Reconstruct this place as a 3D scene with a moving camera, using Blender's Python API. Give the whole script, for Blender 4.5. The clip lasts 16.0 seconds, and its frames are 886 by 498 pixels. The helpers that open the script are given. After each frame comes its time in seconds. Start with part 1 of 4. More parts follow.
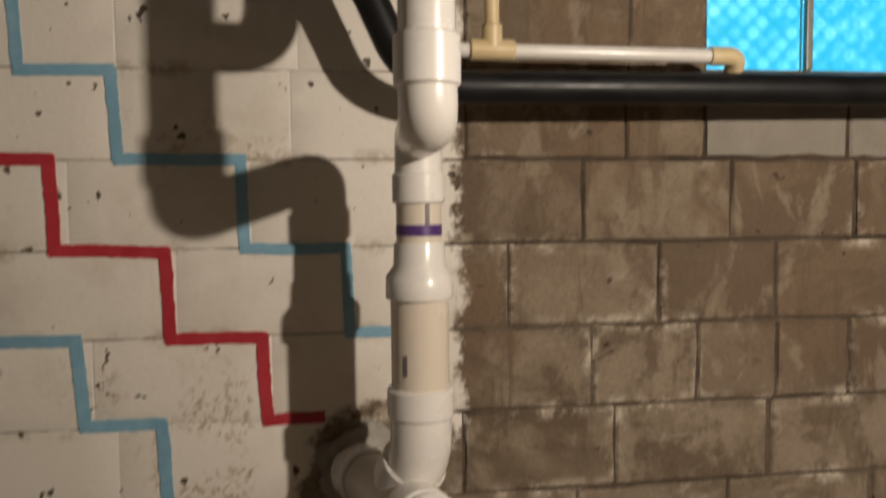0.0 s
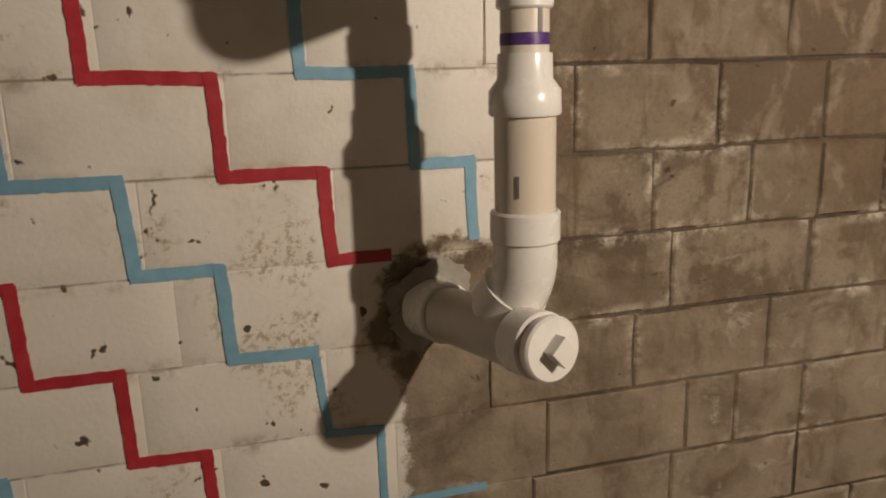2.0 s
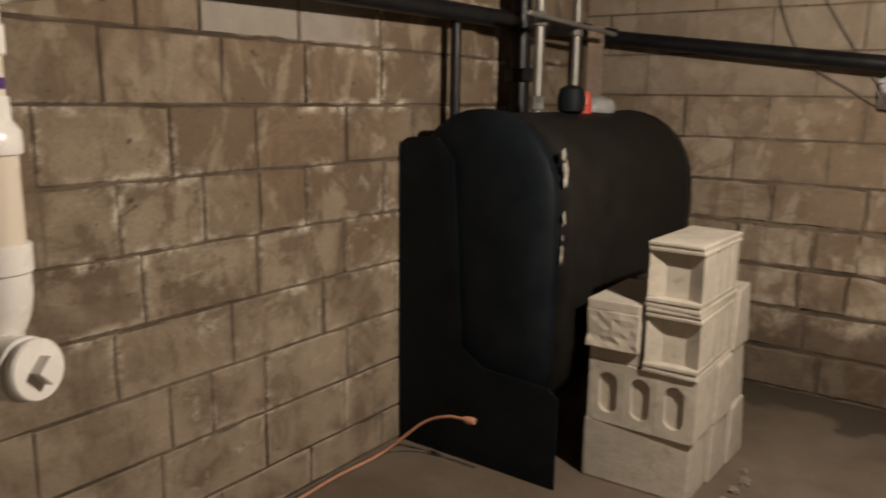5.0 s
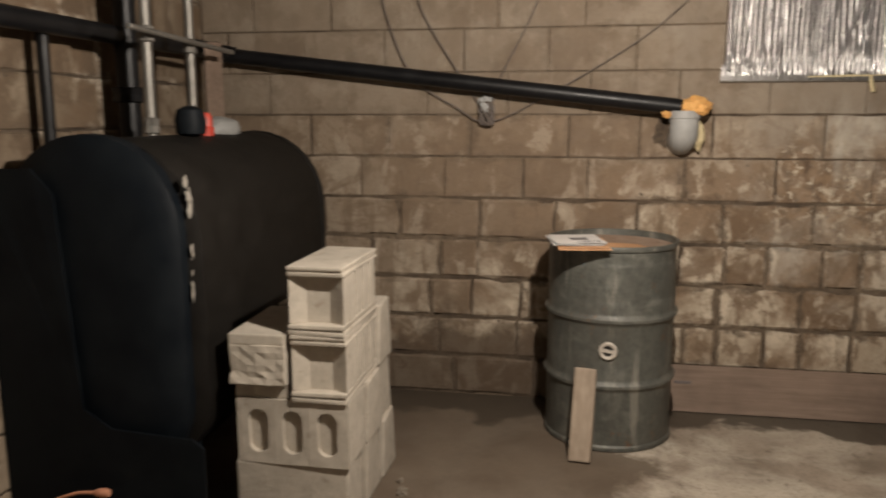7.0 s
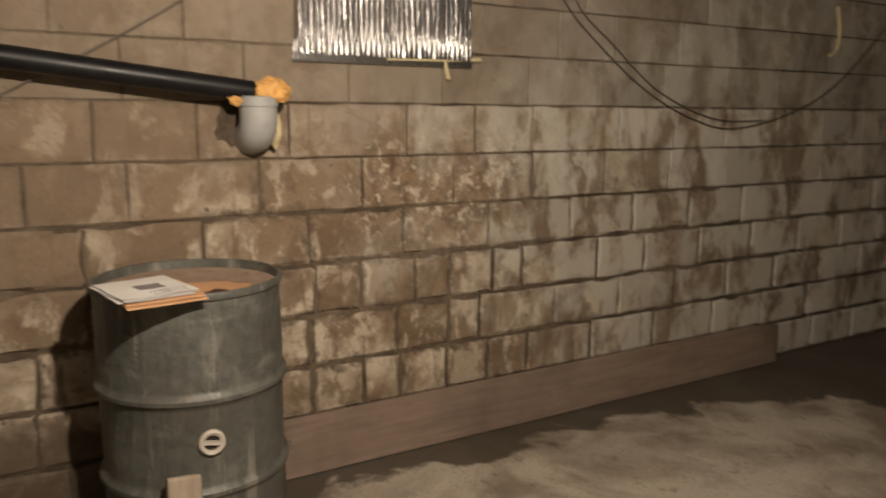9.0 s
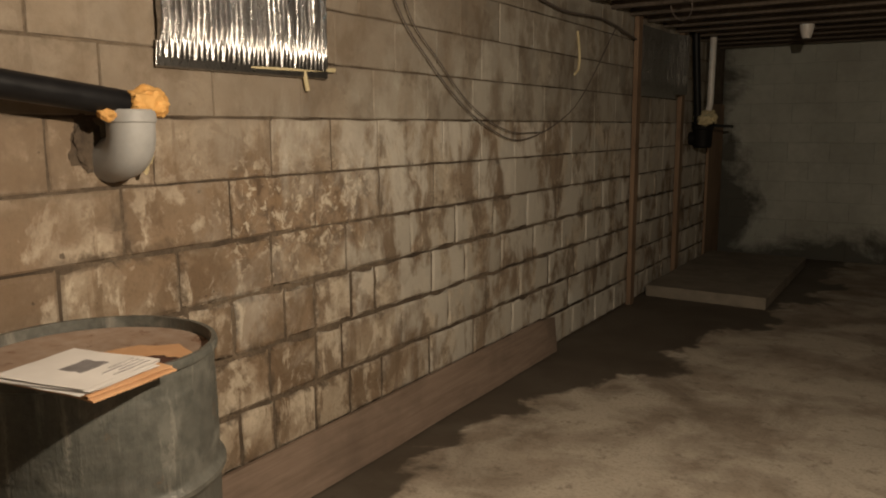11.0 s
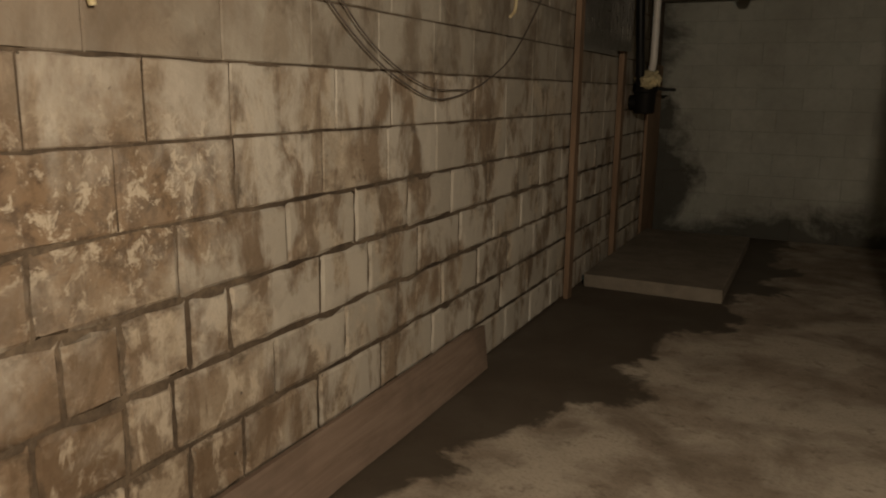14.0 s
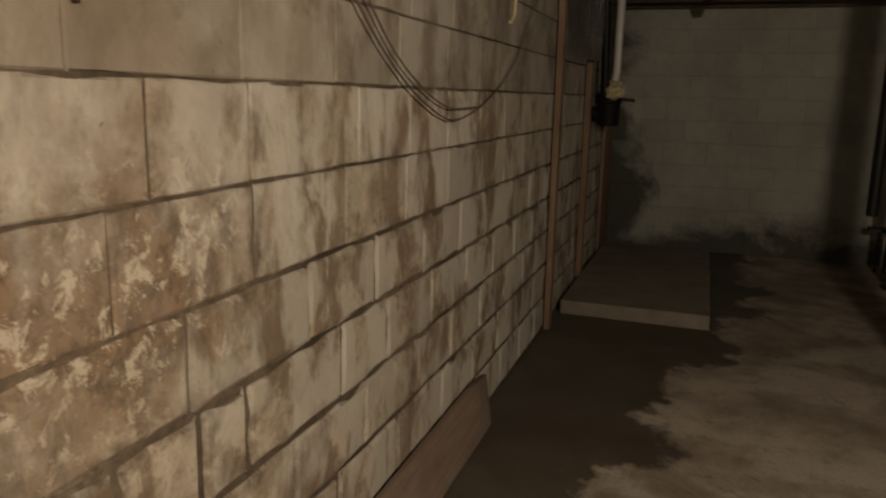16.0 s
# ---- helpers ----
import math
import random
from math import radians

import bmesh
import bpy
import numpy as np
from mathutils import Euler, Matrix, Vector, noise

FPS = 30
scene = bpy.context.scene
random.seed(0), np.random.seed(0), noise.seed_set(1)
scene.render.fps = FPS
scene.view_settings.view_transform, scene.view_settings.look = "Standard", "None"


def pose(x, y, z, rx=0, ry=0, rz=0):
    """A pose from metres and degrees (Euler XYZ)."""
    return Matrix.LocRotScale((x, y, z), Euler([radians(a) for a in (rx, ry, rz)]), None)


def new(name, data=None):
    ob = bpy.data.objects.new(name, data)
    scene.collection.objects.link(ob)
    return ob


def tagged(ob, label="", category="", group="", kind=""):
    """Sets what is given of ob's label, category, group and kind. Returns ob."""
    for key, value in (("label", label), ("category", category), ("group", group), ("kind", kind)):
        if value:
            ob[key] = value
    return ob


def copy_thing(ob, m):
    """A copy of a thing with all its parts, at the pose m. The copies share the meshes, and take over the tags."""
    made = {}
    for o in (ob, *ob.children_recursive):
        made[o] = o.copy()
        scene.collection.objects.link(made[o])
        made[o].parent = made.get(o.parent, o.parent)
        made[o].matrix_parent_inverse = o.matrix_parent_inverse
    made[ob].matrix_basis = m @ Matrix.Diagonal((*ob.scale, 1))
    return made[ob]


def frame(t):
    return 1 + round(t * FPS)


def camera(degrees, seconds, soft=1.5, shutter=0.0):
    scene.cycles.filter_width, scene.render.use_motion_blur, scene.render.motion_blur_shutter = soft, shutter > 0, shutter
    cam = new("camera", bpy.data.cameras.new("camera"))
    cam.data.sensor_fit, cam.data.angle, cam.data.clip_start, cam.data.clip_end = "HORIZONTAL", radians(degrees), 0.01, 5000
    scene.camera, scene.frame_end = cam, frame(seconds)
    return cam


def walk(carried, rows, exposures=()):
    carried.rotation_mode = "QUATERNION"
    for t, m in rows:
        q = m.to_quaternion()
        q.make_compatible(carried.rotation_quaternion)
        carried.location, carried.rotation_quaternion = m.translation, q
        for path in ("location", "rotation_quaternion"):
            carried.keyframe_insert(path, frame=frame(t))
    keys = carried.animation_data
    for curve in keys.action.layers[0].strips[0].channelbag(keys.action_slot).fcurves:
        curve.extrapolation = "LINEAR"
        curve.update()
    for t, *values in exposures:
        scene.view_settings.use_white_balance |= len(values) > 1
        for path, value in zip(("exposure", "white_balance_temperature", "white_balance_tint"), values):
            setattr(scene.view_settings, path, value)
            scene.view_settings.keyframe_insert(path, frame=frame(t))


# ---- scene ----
cam = camera(59.9, 16.0, 1.9, 0.5)
METRES, EYE, TILT, LEAN, TURN = 5.33, 1.47, 0.0, 0.0, -7.7
ROWS = [
    (0.0, 0.0, 0.0, 0.0, -0.03, -3.58, 0.54),
    (0.5, -0.0005, -0.009, -0.0114, 1.45, -9.88, 0.17),
    (1.0, -0.0046, -0.0102, -0.0184, 1.27, -13.65, -0.42),
    (1.5, -0.0364, 0.0022, -0.0188, -2.04, -13.83, -0.03),
    (2.0, -0.0733, 0.0213, -0.0185, -8.01, -13.39, 1.54),
    (2.5, -0.0814, 0.0185, -0.0155, -12.95, -12.81, 0.92),
    (3.0, -0.0828, 0.0149, -0.0132, -14.91, -11.29, 0.25),
    (3.5, -0.0818, 0.0145, -0.0159, -16.4, -11.69, -0.71),
    (4.0, -0.0741, 0.0057, -0.0185, -24.18, -13.18, -1.61),
    (4.5, -0.0788, -0.0158, -0.016, -37.11, -12.32, -1.37),
    (5.0, -0.0968, -0.0301, -0.0128, -46.36, -11.23, -0.83),
    (7.5, -0.0438, -0.0169, -0.0107, -80.65, -10.25, 0.17),
    (8.0, 0.0053, -0.0006, -0.0147, -90.94, -10.79, 0.3),
    (8.5, 0.0571, 0.0339, -0.0119, -103.81, -9.88, 0.1),
    (9.0, 0.1138, 0.0633, -0.0157, -112.83, -9.97, -0.32),
    (9.5, 0.1567, 0.1055, -0.0249, -124.8, -11.75, 0.57),
    (12.0, 0.2641, 0.1916, -0.0103, -141.28, -7.98, 0.06),
    (12.5, 0.26, 0.148, -0.0146, -138.7, -9.26, 0.63),
    (13.0, 0.2829, 0.1107, -0.0219, -140.61, -11.79, 1.3),
    (13.5, 0.3263, 0.0623, -0.0186, -150.78, -12.08, -1.02),
    (14.0, 0.3656, 0.0194, -0.0215, -146.52, -11.64, -0.8),
    (14.5, 0.4004, -0.0175, -0.0257, -147.16, -11.69, 0.18),
    (15.0, 0.4503, -0.0307, -0.0216, -154.89, -12.62, 1.2),
    (15.5, 0.4789, -0.0326, -0.0189, -156.27, -12.56, -0.03),
    (16.0, 0.4838, -0.0265, -0.0119, -153.7, -11.39, -1.3),
]
walk(cam, [(t, pose(0, 0, EYE, TILT, LEAN, TURN) @ pose(METRES * x, METRES * y, METRES * z, 90 + pitch, roll, yaw)) for t, x, y, z, yaw, pitch, roll in ROWS],
     ((0.0, -0.17, 6200, 10), (0.7, 0.0, 6300, 10), (3.5, 0.0, 6280, 10), (5.0, 0.03, 6180, 10), (7.5, 0.0, 6000, 10), (8.5, 0.03, 6380, 10), (9.5, 0.0, 6550, 10), (12.0, -0.05, 7050, 10), (16.0, 0.0, 6850, 10)))

# world, lamps and exposure
LIGHT = (1.28, -0.30, 1.95)
world = bpy.data.worlds.new("world")
scene.world = world
world.use_nodes = True
world.node_tree.nodes["Background"].inputs[0].default_value = (0.30, 0.55, 0.75, 1)
world.node_tree.nodes["Background"].inputs[1].default_value = 0.4
bulb_data = bpy.data.lights.new("bulb_light", "POINT")
bulb_data.energy, bulb_data.color, bulb_data.shadow_soft_size = 175, (1.0, 0.85, 0.68), 0.03
new("bulb_light", bulb_data).location = LIGHT


# ---- materials ----
COURSE_HEIGHT, FIRST_A, FIRST_B = 0.2032, 0.146 - 0.2032, 0.205 - 0.2032


class Nodes:
    def __init__(self, name):
        self.m = bpy.data.materials.new(name)
        self.m.use_nodes = True
        self.t = self.m.node_tree
        self.b = self.t.nodes["Principled BSDF"]
        self.pos = self.add("ShaderNodeNewGeometry").outputs["Position"]

    def add(self, kind, **values):
        n = self.t.nodes.new(kind)
        for k, v in values.items():
            setattr(n, k, v)
        return n

    def put(self, socket, v):
        if hasattr(v, "is_linked"):
            self.t.links.new(v, socket)
        else:
            socket.default_value = (*v, 1) if isinstance(v, tuple) and len(v) == 3 and socket.type == "RGBA" else v

    def noise(self, scale, detail=4, rough=0.6, at=None, stretch=None, distort=0.0):
        n = self.add("ShaderNodeTexNoise")
        src = at or self.pos
        if stretch:
            mp = self.add("ShaderNodeMapping")
            mp.inputs["Scale"].default_value = stretch
            self.put(mp.inputs["Vector"], src)
            src = mp.outputs[0]
        self.put(n.inputs["Vector"], src)
        n.inputs["Scale"].default_value, n.inputs["Detail"].default_value = scale, detail
        n.inputs["Roughness"].default_value, n.inputs["Distortion"].default_value = rough, distort
        return n.outputs["Fac"]

    def ramp(self, fac, *stops):
        n = self.add("ShaderNodeValToRGB")
        e = n.color_ramp.elements
        while len(e) < len(stops):
            e.new(0.5)
        for el, (p, c) in zip(e, stops):
            el.position = p
            el.color = (*c, 1) if isinstance(c, tuple) else (c, c, c, 1)
        self.put(n.inputs[0], fac)
        return n.outputs[0]

    def mix(self, fac, a, b, blend="MIX"):
        n = self.add("ShaderNodeMix", data_type="RGBA", blend_type=blend)
        self.put(n.inputs["Factor"], fac)
        self.put(n.inputs[6], a)
        self.put(n.inputs[7], b)
        return n.outputs[2]

    def math(self, op, a, b=0.0, clamp=False):
        n = self.add("ShaderNodeMath", operation=op, use_clamp=clamp)
        self.put(n.inputs[0], a)
        self.put(n.inputs[1], b)
        return n.outputs[0]

    def random(self):
        return self.add("ShaderNodeObjectInfo").outputs["Random"]

    def axis(self, i):
        n = self.add("ShaderNodeSeparateXYZ")
        self.put(n.inputs[0], self.pos)
        return n.outputs[i]

    def bump(self, height, strength=0.4, distance=0.01, over=None):
        n = self.add("ShaderNodeBump")
        n.inputs["Strength"].default_value, n.inputs["Distance"].default_value = strength, distance
        self.put(n.inputs["Height"], height)
        if over is not None:
            self.put(n.inputs["Normal"], over)
        return n.outputs[0]

    def done(self, color, rough=0.7, metal=0.0, normal=None, **more):
        self.put(self.b.inputs["Base Color"], color)
        self.put(self.b.inputs["Roughness"], rough)
        self.put(self.b.inputs["Metallic"], metal)
        if normal is not None:
            self.put(self.b.inputs["Normal"], normal)
        for k, v in more.items():
            self.put(self.b.inputs[k.replace("_", " ")], v)
        return self.m


def simple(name, a, b, scale=20, rough=0.6, metal=0.0, bump=0.15, stretch=None, spots=None):
    n = Nodes(name)
    f = n.noise(scale, 5, 0.65, stretch=stretch)
    big = n.noise(scale * 0.15, 3, stretch=stretch)
    c = n.mix(n.ramp(f, (0.3, 0.0), (0.7, 1.0)), a, b)
    c = n.mix(n.ramp(big, (0.35, 0.0), (0.75, 0.45)), c, tuple(v * 0.6 for v in a))
    if spots:
        c = n.mix(n.ramp(n.noise(scale * 0.6, 6, 0.75), (0.58, 0.0), (0.68, 1.0)), c, spots)
    r = n.ramp(f, (0.2, max(0.0, rough - 0.12)), (0.8, min(1.0, rough + 0.12)))
    return n.done(c, r, metal, n.bump(f, bump, 0.004))


def joint_mask(n, first, reach):
    """1 at the bed joints, 0 further than reach from them."""
    f = n.math("FRACT", n.math("DIVIDE", n.math("SUBTRACT", n.axis(2), first - COURSE_HEIGHT), COURSE_HEIGHT))
    d = n.math("MULTIPLY", n.math("MINIMUM", f, n.math("SUBTRACT", 1.0, f)), COURSE_HEIGHT)
    return n.ramp(n.math("DIVIDE", d, reach), (0.0, 1.0), (1.0, 0.0))


def edge_distance(n):
    """Metres, roughly, from the nearest edge of a block's face."""
    at = n.add("ShaderNodeSeparateXYZ")
    n.put(at.inputs[0], n.add("ShaderNodeTexCoord").outputs["Generated"])
    u, v = at.outputs[0], at.outputs[2]
    du = n.math("MULTIPLY", n.math("MINIMUM", u, n.math("SUBTRACT", 1.0, u)), 0.38)
    dv = n.math("MULTIPLY", n.math("MINIMUM", v, n.math("SUBTRACT", 1.0, v)), 0.20)
    return n.math("MINIMUM", du, dv)


def block_grey(n, light, mid, dark, brown, crust, soot):
    """Bare concrete block: own tint per block, clouds of damp, grime and lime along its edges, drips and pores."""
    rnd = n.random()
    big = n.noise(1.4, 6, 0.62, distort=0.4)
    med = n.noise(7.5, 5, 0.62, distort=0.4)
    fine = n.noise(85, 4, 0.7)
    dark_patch = tuple(a * 0.45 + b * 0.55 for a, b in zip(dark, brown))
    tone = n.math("ADD", rnd, n.math("MULTIPLY", n.math("SUBTRACT", n.noise(6.0, 5, 0.6, distort=0.5), 0.5), 1.5))
    c = n.mix(n.ramp(tone, (0.10, 0.0), (0.75, 1.0)), mid, light)
    c = n.mix(n.ramp(med, (0.46, 0.0), (0.60, 0.75)), c, mid)
    c = n.mix(n.ramp(big, (0.48, 0.0), (0.56, 0.85)), c, brown)
    # damp blocks, each with its own cloud
    damp = n.math("ADD", n.math("FRACT", n.math("MULTIPLY", rnd, 13.7)), n.math("MULTIPLY", n.math("SUBTRACT", n.noise(5.0, 6, 0.64, distort=0.5), 0.5), 3.0))
    c = n.mix(n.ramp(damp, (0.66, 0.0), (0.90, 0.85)), c, dark_patch)
    # stains that spread over several blocks, and drips that run down from the beds
    spread = n.noise(2.7, 6, 0.64, stretch=(1.0, 1.0, 1.3), distort=0.6)
    c = n.mix(n.ramp(spread, (0.53, 0.0), (0.585, 0.75)), c, dark_patch)
    run = n.noise(3.0, 5, 0.62, stretch=(4.2, 4.2, 0.75), distort=0.35)
    c = n.mix(n.ramp(run, (0.55, 0.0), (0.61, 0.7)), c, dark_patch)
    pale = n.noise(3.6, 6, 0.64, stretch=(1.8, 1.8, 1.0), distort=0.4)
    c = n.mix(n.ramp(pale, (0.55, 0.0), (0.61, 0.75)), c, light)
    # grime creeping in from the edges of the face
    edge = edge_distance(n)
    creep = n.math("ADD", edge, n.math("MULTIPLY", n.math("SUBTRACT", n.noise(11, 6, 0.68, distort=0.5), 0.46), 0.16))
    grime = n.math("MULTIPLY", n.ramp(creep, (0.004, 1.0), (0.032, 0.0)), n.ramp(n.noise(2.0, 4), (0.40, 0.25), (0.58, 1.0)))
    c = n.mix(n.math("MULTIPLY", grime, soot), c, tuple(v * 0.75 for v in dark))
    lime = n.math("MULTIPLY", n.ramp(edge, (0.006, 1.0), (0.030, 0.0)), n.math("MULTIPLY", n.ramp(n.noise(2.6, 5, 0.6), (0.50, 0.0), (0.58, 1.0)), n.ramp(n.noise(17, 6, 0.72), (0.44, 0.0), (0.58, 1.0))))
    c = n.mix(n.math("MULTIPLY", lime, crust), c, (0.62, 0.54, 0.43))
    bloom = n.math("MULTIPLY", n.ramp(n.noise(12.0, 7, 0.75, distort=0.5), (0.55, 0.0), (0.66, 1.0)), n.ramp(n.noise(1.9, 4), (0.50, 0.0), (0.62, 1.0)))
    c = n.mix(n.math("MULTIPLY", bloom, crust * 0.7), c, (0.62, 0.55, 0.45))
    c = n.mix(n.ramp(fine, (0.3, 0.30), (0.5, 0.0)), c, tuple(v * 0.6 for v in dark))
    pits = n.ramp(n.noise(24, 2, 0.5), (0.74, 0.0), (0.77, 0.8))
    c = n.mix(pits, c, (0.05, 0.038, 0.026))
    h = n.math("ADD", n.math("MULTIPLY", fine, 0.45), n.math("SUBTRACT", n.math("ADD", med, n.noise(20, 5, 0.65)), pits))
    return c, n.bump(h, 0.6, 0.007), med


def make_block_material():
    n = Nodes("bare_concrete_block")
    c, nor, med = block_grey(n, (0.60, 0.515, 0.40), (0.36, 0.29, 0.21), (0.115, 0.080, 0.050), (0.215, 0.142, 0.085), 0.6, 0.95)
    # greyer, paler lime wash to the south, its colour lifted to offset lamp falloff
    south = n.math("ADD", n.math("MULTIPLY", n.axis(1), -1.0), n.math("MULTIPLY", n.axis(2), 0.9))
    south = n.math("ADD", south, n.math("MULTIPLY", n.math("SUBTRACT", n.noise(2.2, 6, 0.66, distort=0.5), 0.5), 2.4))
    wash_lift = n.math("MULTIPLY", n.ramp(n.math("MULTIPLY", south, 0.2), (0.36, 0.0), (0.52, 1.0)), n.ramp(n.noise(4.0, 5, 0.6, stretch=(1.6, 1.6, 0.9), distort=0.3), (0.42, 0.10), (0.54, 0.85)))
    c = n.mix(wash_lift, c, n.mix(n.random(), (0.66, 0.62, 0.54), (0.45, 0.415, 0.35)))
    # upper courses: greyer, denser blocks
    up = n.math("GREATER_THAN", n.axis(2), 1.424)
    grey = n.mix(n.random(), (0.27, 0.235, 0.185), (0.155, 0.13, 0.10))
    grey = n.mix(n.ramp(n.noise(3.6, 5, 0.62, distort=0.3), (0.48, 0.0), (0.57, 0.7)), grey, (0.40, 0.365, 0.30))
    c = n.mix(n.math("MULTIPLY", up, 0.6), c, grey)
    # brown seepage over the north end; high up it darkens southward to offset lamplight
    north = n.math("ADD", n.axis(1), n.math("MULTIPLY", n.math("SUBTRACT", n.axis(2), 0.95), 2.3))
    north = n.math("ADD", north, n.math("MULTIPLY", n.math("SUBTRACT", n.noise(2.3, 6, 0.66, distort=0.6), 0.5), 3.2))
    c = n.mix(n.ramp(n.math("ADD", n.math("MULTIPLY", north, 0.25), 0.5), (0.32, 0.0), (0.50, 0.6)), c, n.mix(n.noise(8, 5, 0.6), (0.13, 0.092, 0.060), (0.26, 0.195, 0.135)))
    crack = n.math("MULTIPLY", joint_mask(n, FIRST_B, 0.005), n.math("GREATER_THAN", n.axis(2), 1.10))
    crack = n.math("MULTIPLY", crack, n.ramp(n.noise(1.8, 3), (0.44, 0.0), (0.50, 1.0)))
    c = n.mix(n.math("MULTIPLY", crack, 0.9), c, (0.04, 0.03, 0.022))
    # old rusty seep with lime crust
    seep = n.add("ShaderNodeMapping")
    seep.inputs["Location"].default_value = (0, 0.95, -1.45)
    seep.inputs["Scale"].default_value = (0.0, 0.70, 1.35)
    n.put(seep.inputs["Vector"], n.pos)
    far = n.add("ShaderNodeVectorMath", operation="LENGTH")
    n.put(far.inputs[0], seep.outputs[0])
    reach = n.math("ADD", far.outputs["Value"], n.math("MULTIPLY", n.math("SUBTRACT", n.noise(5, 6, 0.7, distort=0.6), 0.5), 0.9))
    inside = n.ramp(reach, (0.12, 1.0), (0.42, 0.0))
    rust = n.mix(n.ramp(n.noise(13, 6, 0.72, distort=0.4), (0.42, 0.0), (0.56, 1.0)), (0.105, 0.064, 0.036), (0.25, 0.165, 0.096))
    rust = n.mix(n.ramp(n.noise(19, 6, 0.75, distort=0.4), (0.53, 0.0), (0.60, 0.9)), rust, (0.62, 0.54, 0.42))
    c = n.mix(n.math("MULTIPLY", inside, 0.85), c, rust)
    # damp rising from the floor at the north end
    foot = n.math("ADD", n.axis(2), n.math("MULTIPLY", n.math("SUBTRACT", n.noise(3.2, 6, 0.64, distort=0.4), 0.5), 0.9))
    foot = n.math("ADD", foot, n.math("MAXIMUM", n.math("MULTIPLY", n.math("ADD", n.axis(1), 0.3), -0.6), 0.0))
    c = n.mix(n.ramp(foot, (0.26, 0.85), (0.44, 0.0)), c, (0.088, 0.060, 0.038))
    return n.done(c, n.ramp(med, (0.3, 0.7), (0.7, 0.95)), 0, nor)


def make_painted_block_material():
    """White masonry paint that ends in a ragged edge, bare block beyond it."""
    n = Nodes("partly_painted_block")
    c, nor, med = block_grey(n, (0.275, 0.218, 0.154), (0.195, 0.147, 0.099), (0.095, 0.071, 0.048), (0.16, 0.107, 0.065), 0.9, 0.6)
    dust = n.math("ADD", n.math("SUBTRACT", 0.80, n.axis(2)), n.math("MULTIPLY", n.math("SUBTRACT", n.noise(2.6, 5, 0.6, distort=0.4), 0.5), 1.4))
    dust = n.math("MULTIPLY", n.ramp(dust, (0.0, 0.0), (0.30, 0.75)), n.ramp(n.noise(6.5, 5, 0.6, distort=0.4), (0.38, 0.2), (0.56, 1.0)))
    c = n.mix(dust, c, (0.34, 0.272, 0.195))
    parge = n.math("MULTIPLY", n.math("GREATER_THAN", n.axis(0), 0.905), n.math("GREATER_THAN", n.math("ADD", n.axis(2), n.math("MULTIPLY", n.math("SUBTRACT", n.noise(6, 5, 0.6), 0.5), 0.06)), 1.578))
    parge = n.math("MULTIPLY", parge, n.ramp(n.math("ADD", n.math("MULTIPLY", n.axis(0), 0.4), n.math("MULTIPLY", n.noise(5, 5), 0.15)), (0.66, 1.0), (0.78, 0.0)))
    c = n.mix(n.math("MULTIPLY", parge, 0.85), c, n.mix(n.noise(9, 5, 0.65), (0.20, 0.18, 0.15), (0.34, 0.31, 0.265)))
    fine = n.noise(55, 5, 0.7)
    paint = n.mix(n.noise(3.5, 4), (0.82, 0.765, 0.69), (0.75, 0.69, 0.61))
    paint = n.mix(n.ramp(n.noise(1.7, 5, 0.65), (0.56, 0.0), (0.72, 0.5)), paint, (0.50, 0.42, 0.32))
    rust = n.math("MULTIPLY", n.ramp(n.noise(3.0, 4, 0.6), (0.575, 0.0), (0.65, 1.0)), n.ramp(n.noise(48, 5, 0.75), (0.50, 0.0), (0.58, 1.0)))
    paint = n.mix(n.math("MULTIPLY", rust, 0.75), paint, (0.42, 0.30, 0.17))
    pits = n.ramp(n.noise(24, 2, 0.5), (0.705, 0.0), (0.735, 1.0))
    paint = n.mix(pits, paint, (0.10, 0.075, 0.05))
    crack = n.math("MULTIPLY", joint_mask(n, FIRST_A, 0.0045), n.ramp(n.noise(3.6, 5, 0.7), (0.44, 0.1), (0.54, 1.0)))
    paint = n.mix(n.math("MULTIPLY", crack, 0.8), paint, (0.14, 0.11, 0.08))
    dirt = n.math("MULTIPLY", joint_mask(n, FIRST_A, 0.03), n.ramp(n.noise(7, 6, 0.75), (0.52, 0.0), (0.62, 0.8)))
    paint = n.mix(dirt, paint, (0.36, 0.28, 0.19))
    # the painted edge: 0.28 at the top, about 0 below the drain's mouth
    edge = n.math("ADD", n.axis(0), n.math("MULTIPLY", n.math("SUBTRACT", n.noise(9, 6, 0.75), 0.5), 0.16))
    low = n.math("MULTIPLY", n.math("MULTIPLY", n.math("SUBTRACT", 0.86, n.axis(2)), 4.5, True), 0.31)
    edge = n.math("ADD", edge, low)
    cover = n.ramp(edge, (0.275, 1.0), (0.292, 0.0))
    # bare wet cement round the drain's mouth in the wall
    around = n.add("ShaderNodeVectorMath", operation="DISTANCE")
    n.put(around.inputs[0], n.pos)
    around.inputs[1].default_value = (0.10, 1.80, 0.80)
    reach = n.math("ADD", around.outputs["Value"], n.math("MULTIPLY", n.math("SUBTRACT", n.noise(12, 5, 0.7), 0.5), 0.14))
    cover = n.math("MULTIPLY", cover, n.ramp(reach, (0.185, 0.0), (0.205, 1.0)))
    col = n.mix(cover, c, paint)
    pb = n.bump(n.math("SUBTRACT", fine, n.math("MULTIPLY", pits, 2.0)), 0.3, 0.004)
    mixn = n.add("ShaderNodeMix", data_type="VECTOR")
    n.put(mixn.inputs[0], cover)
    n.put(mixn.inputs[4], nor)
    n.put(mixn.inputs[5], pb)
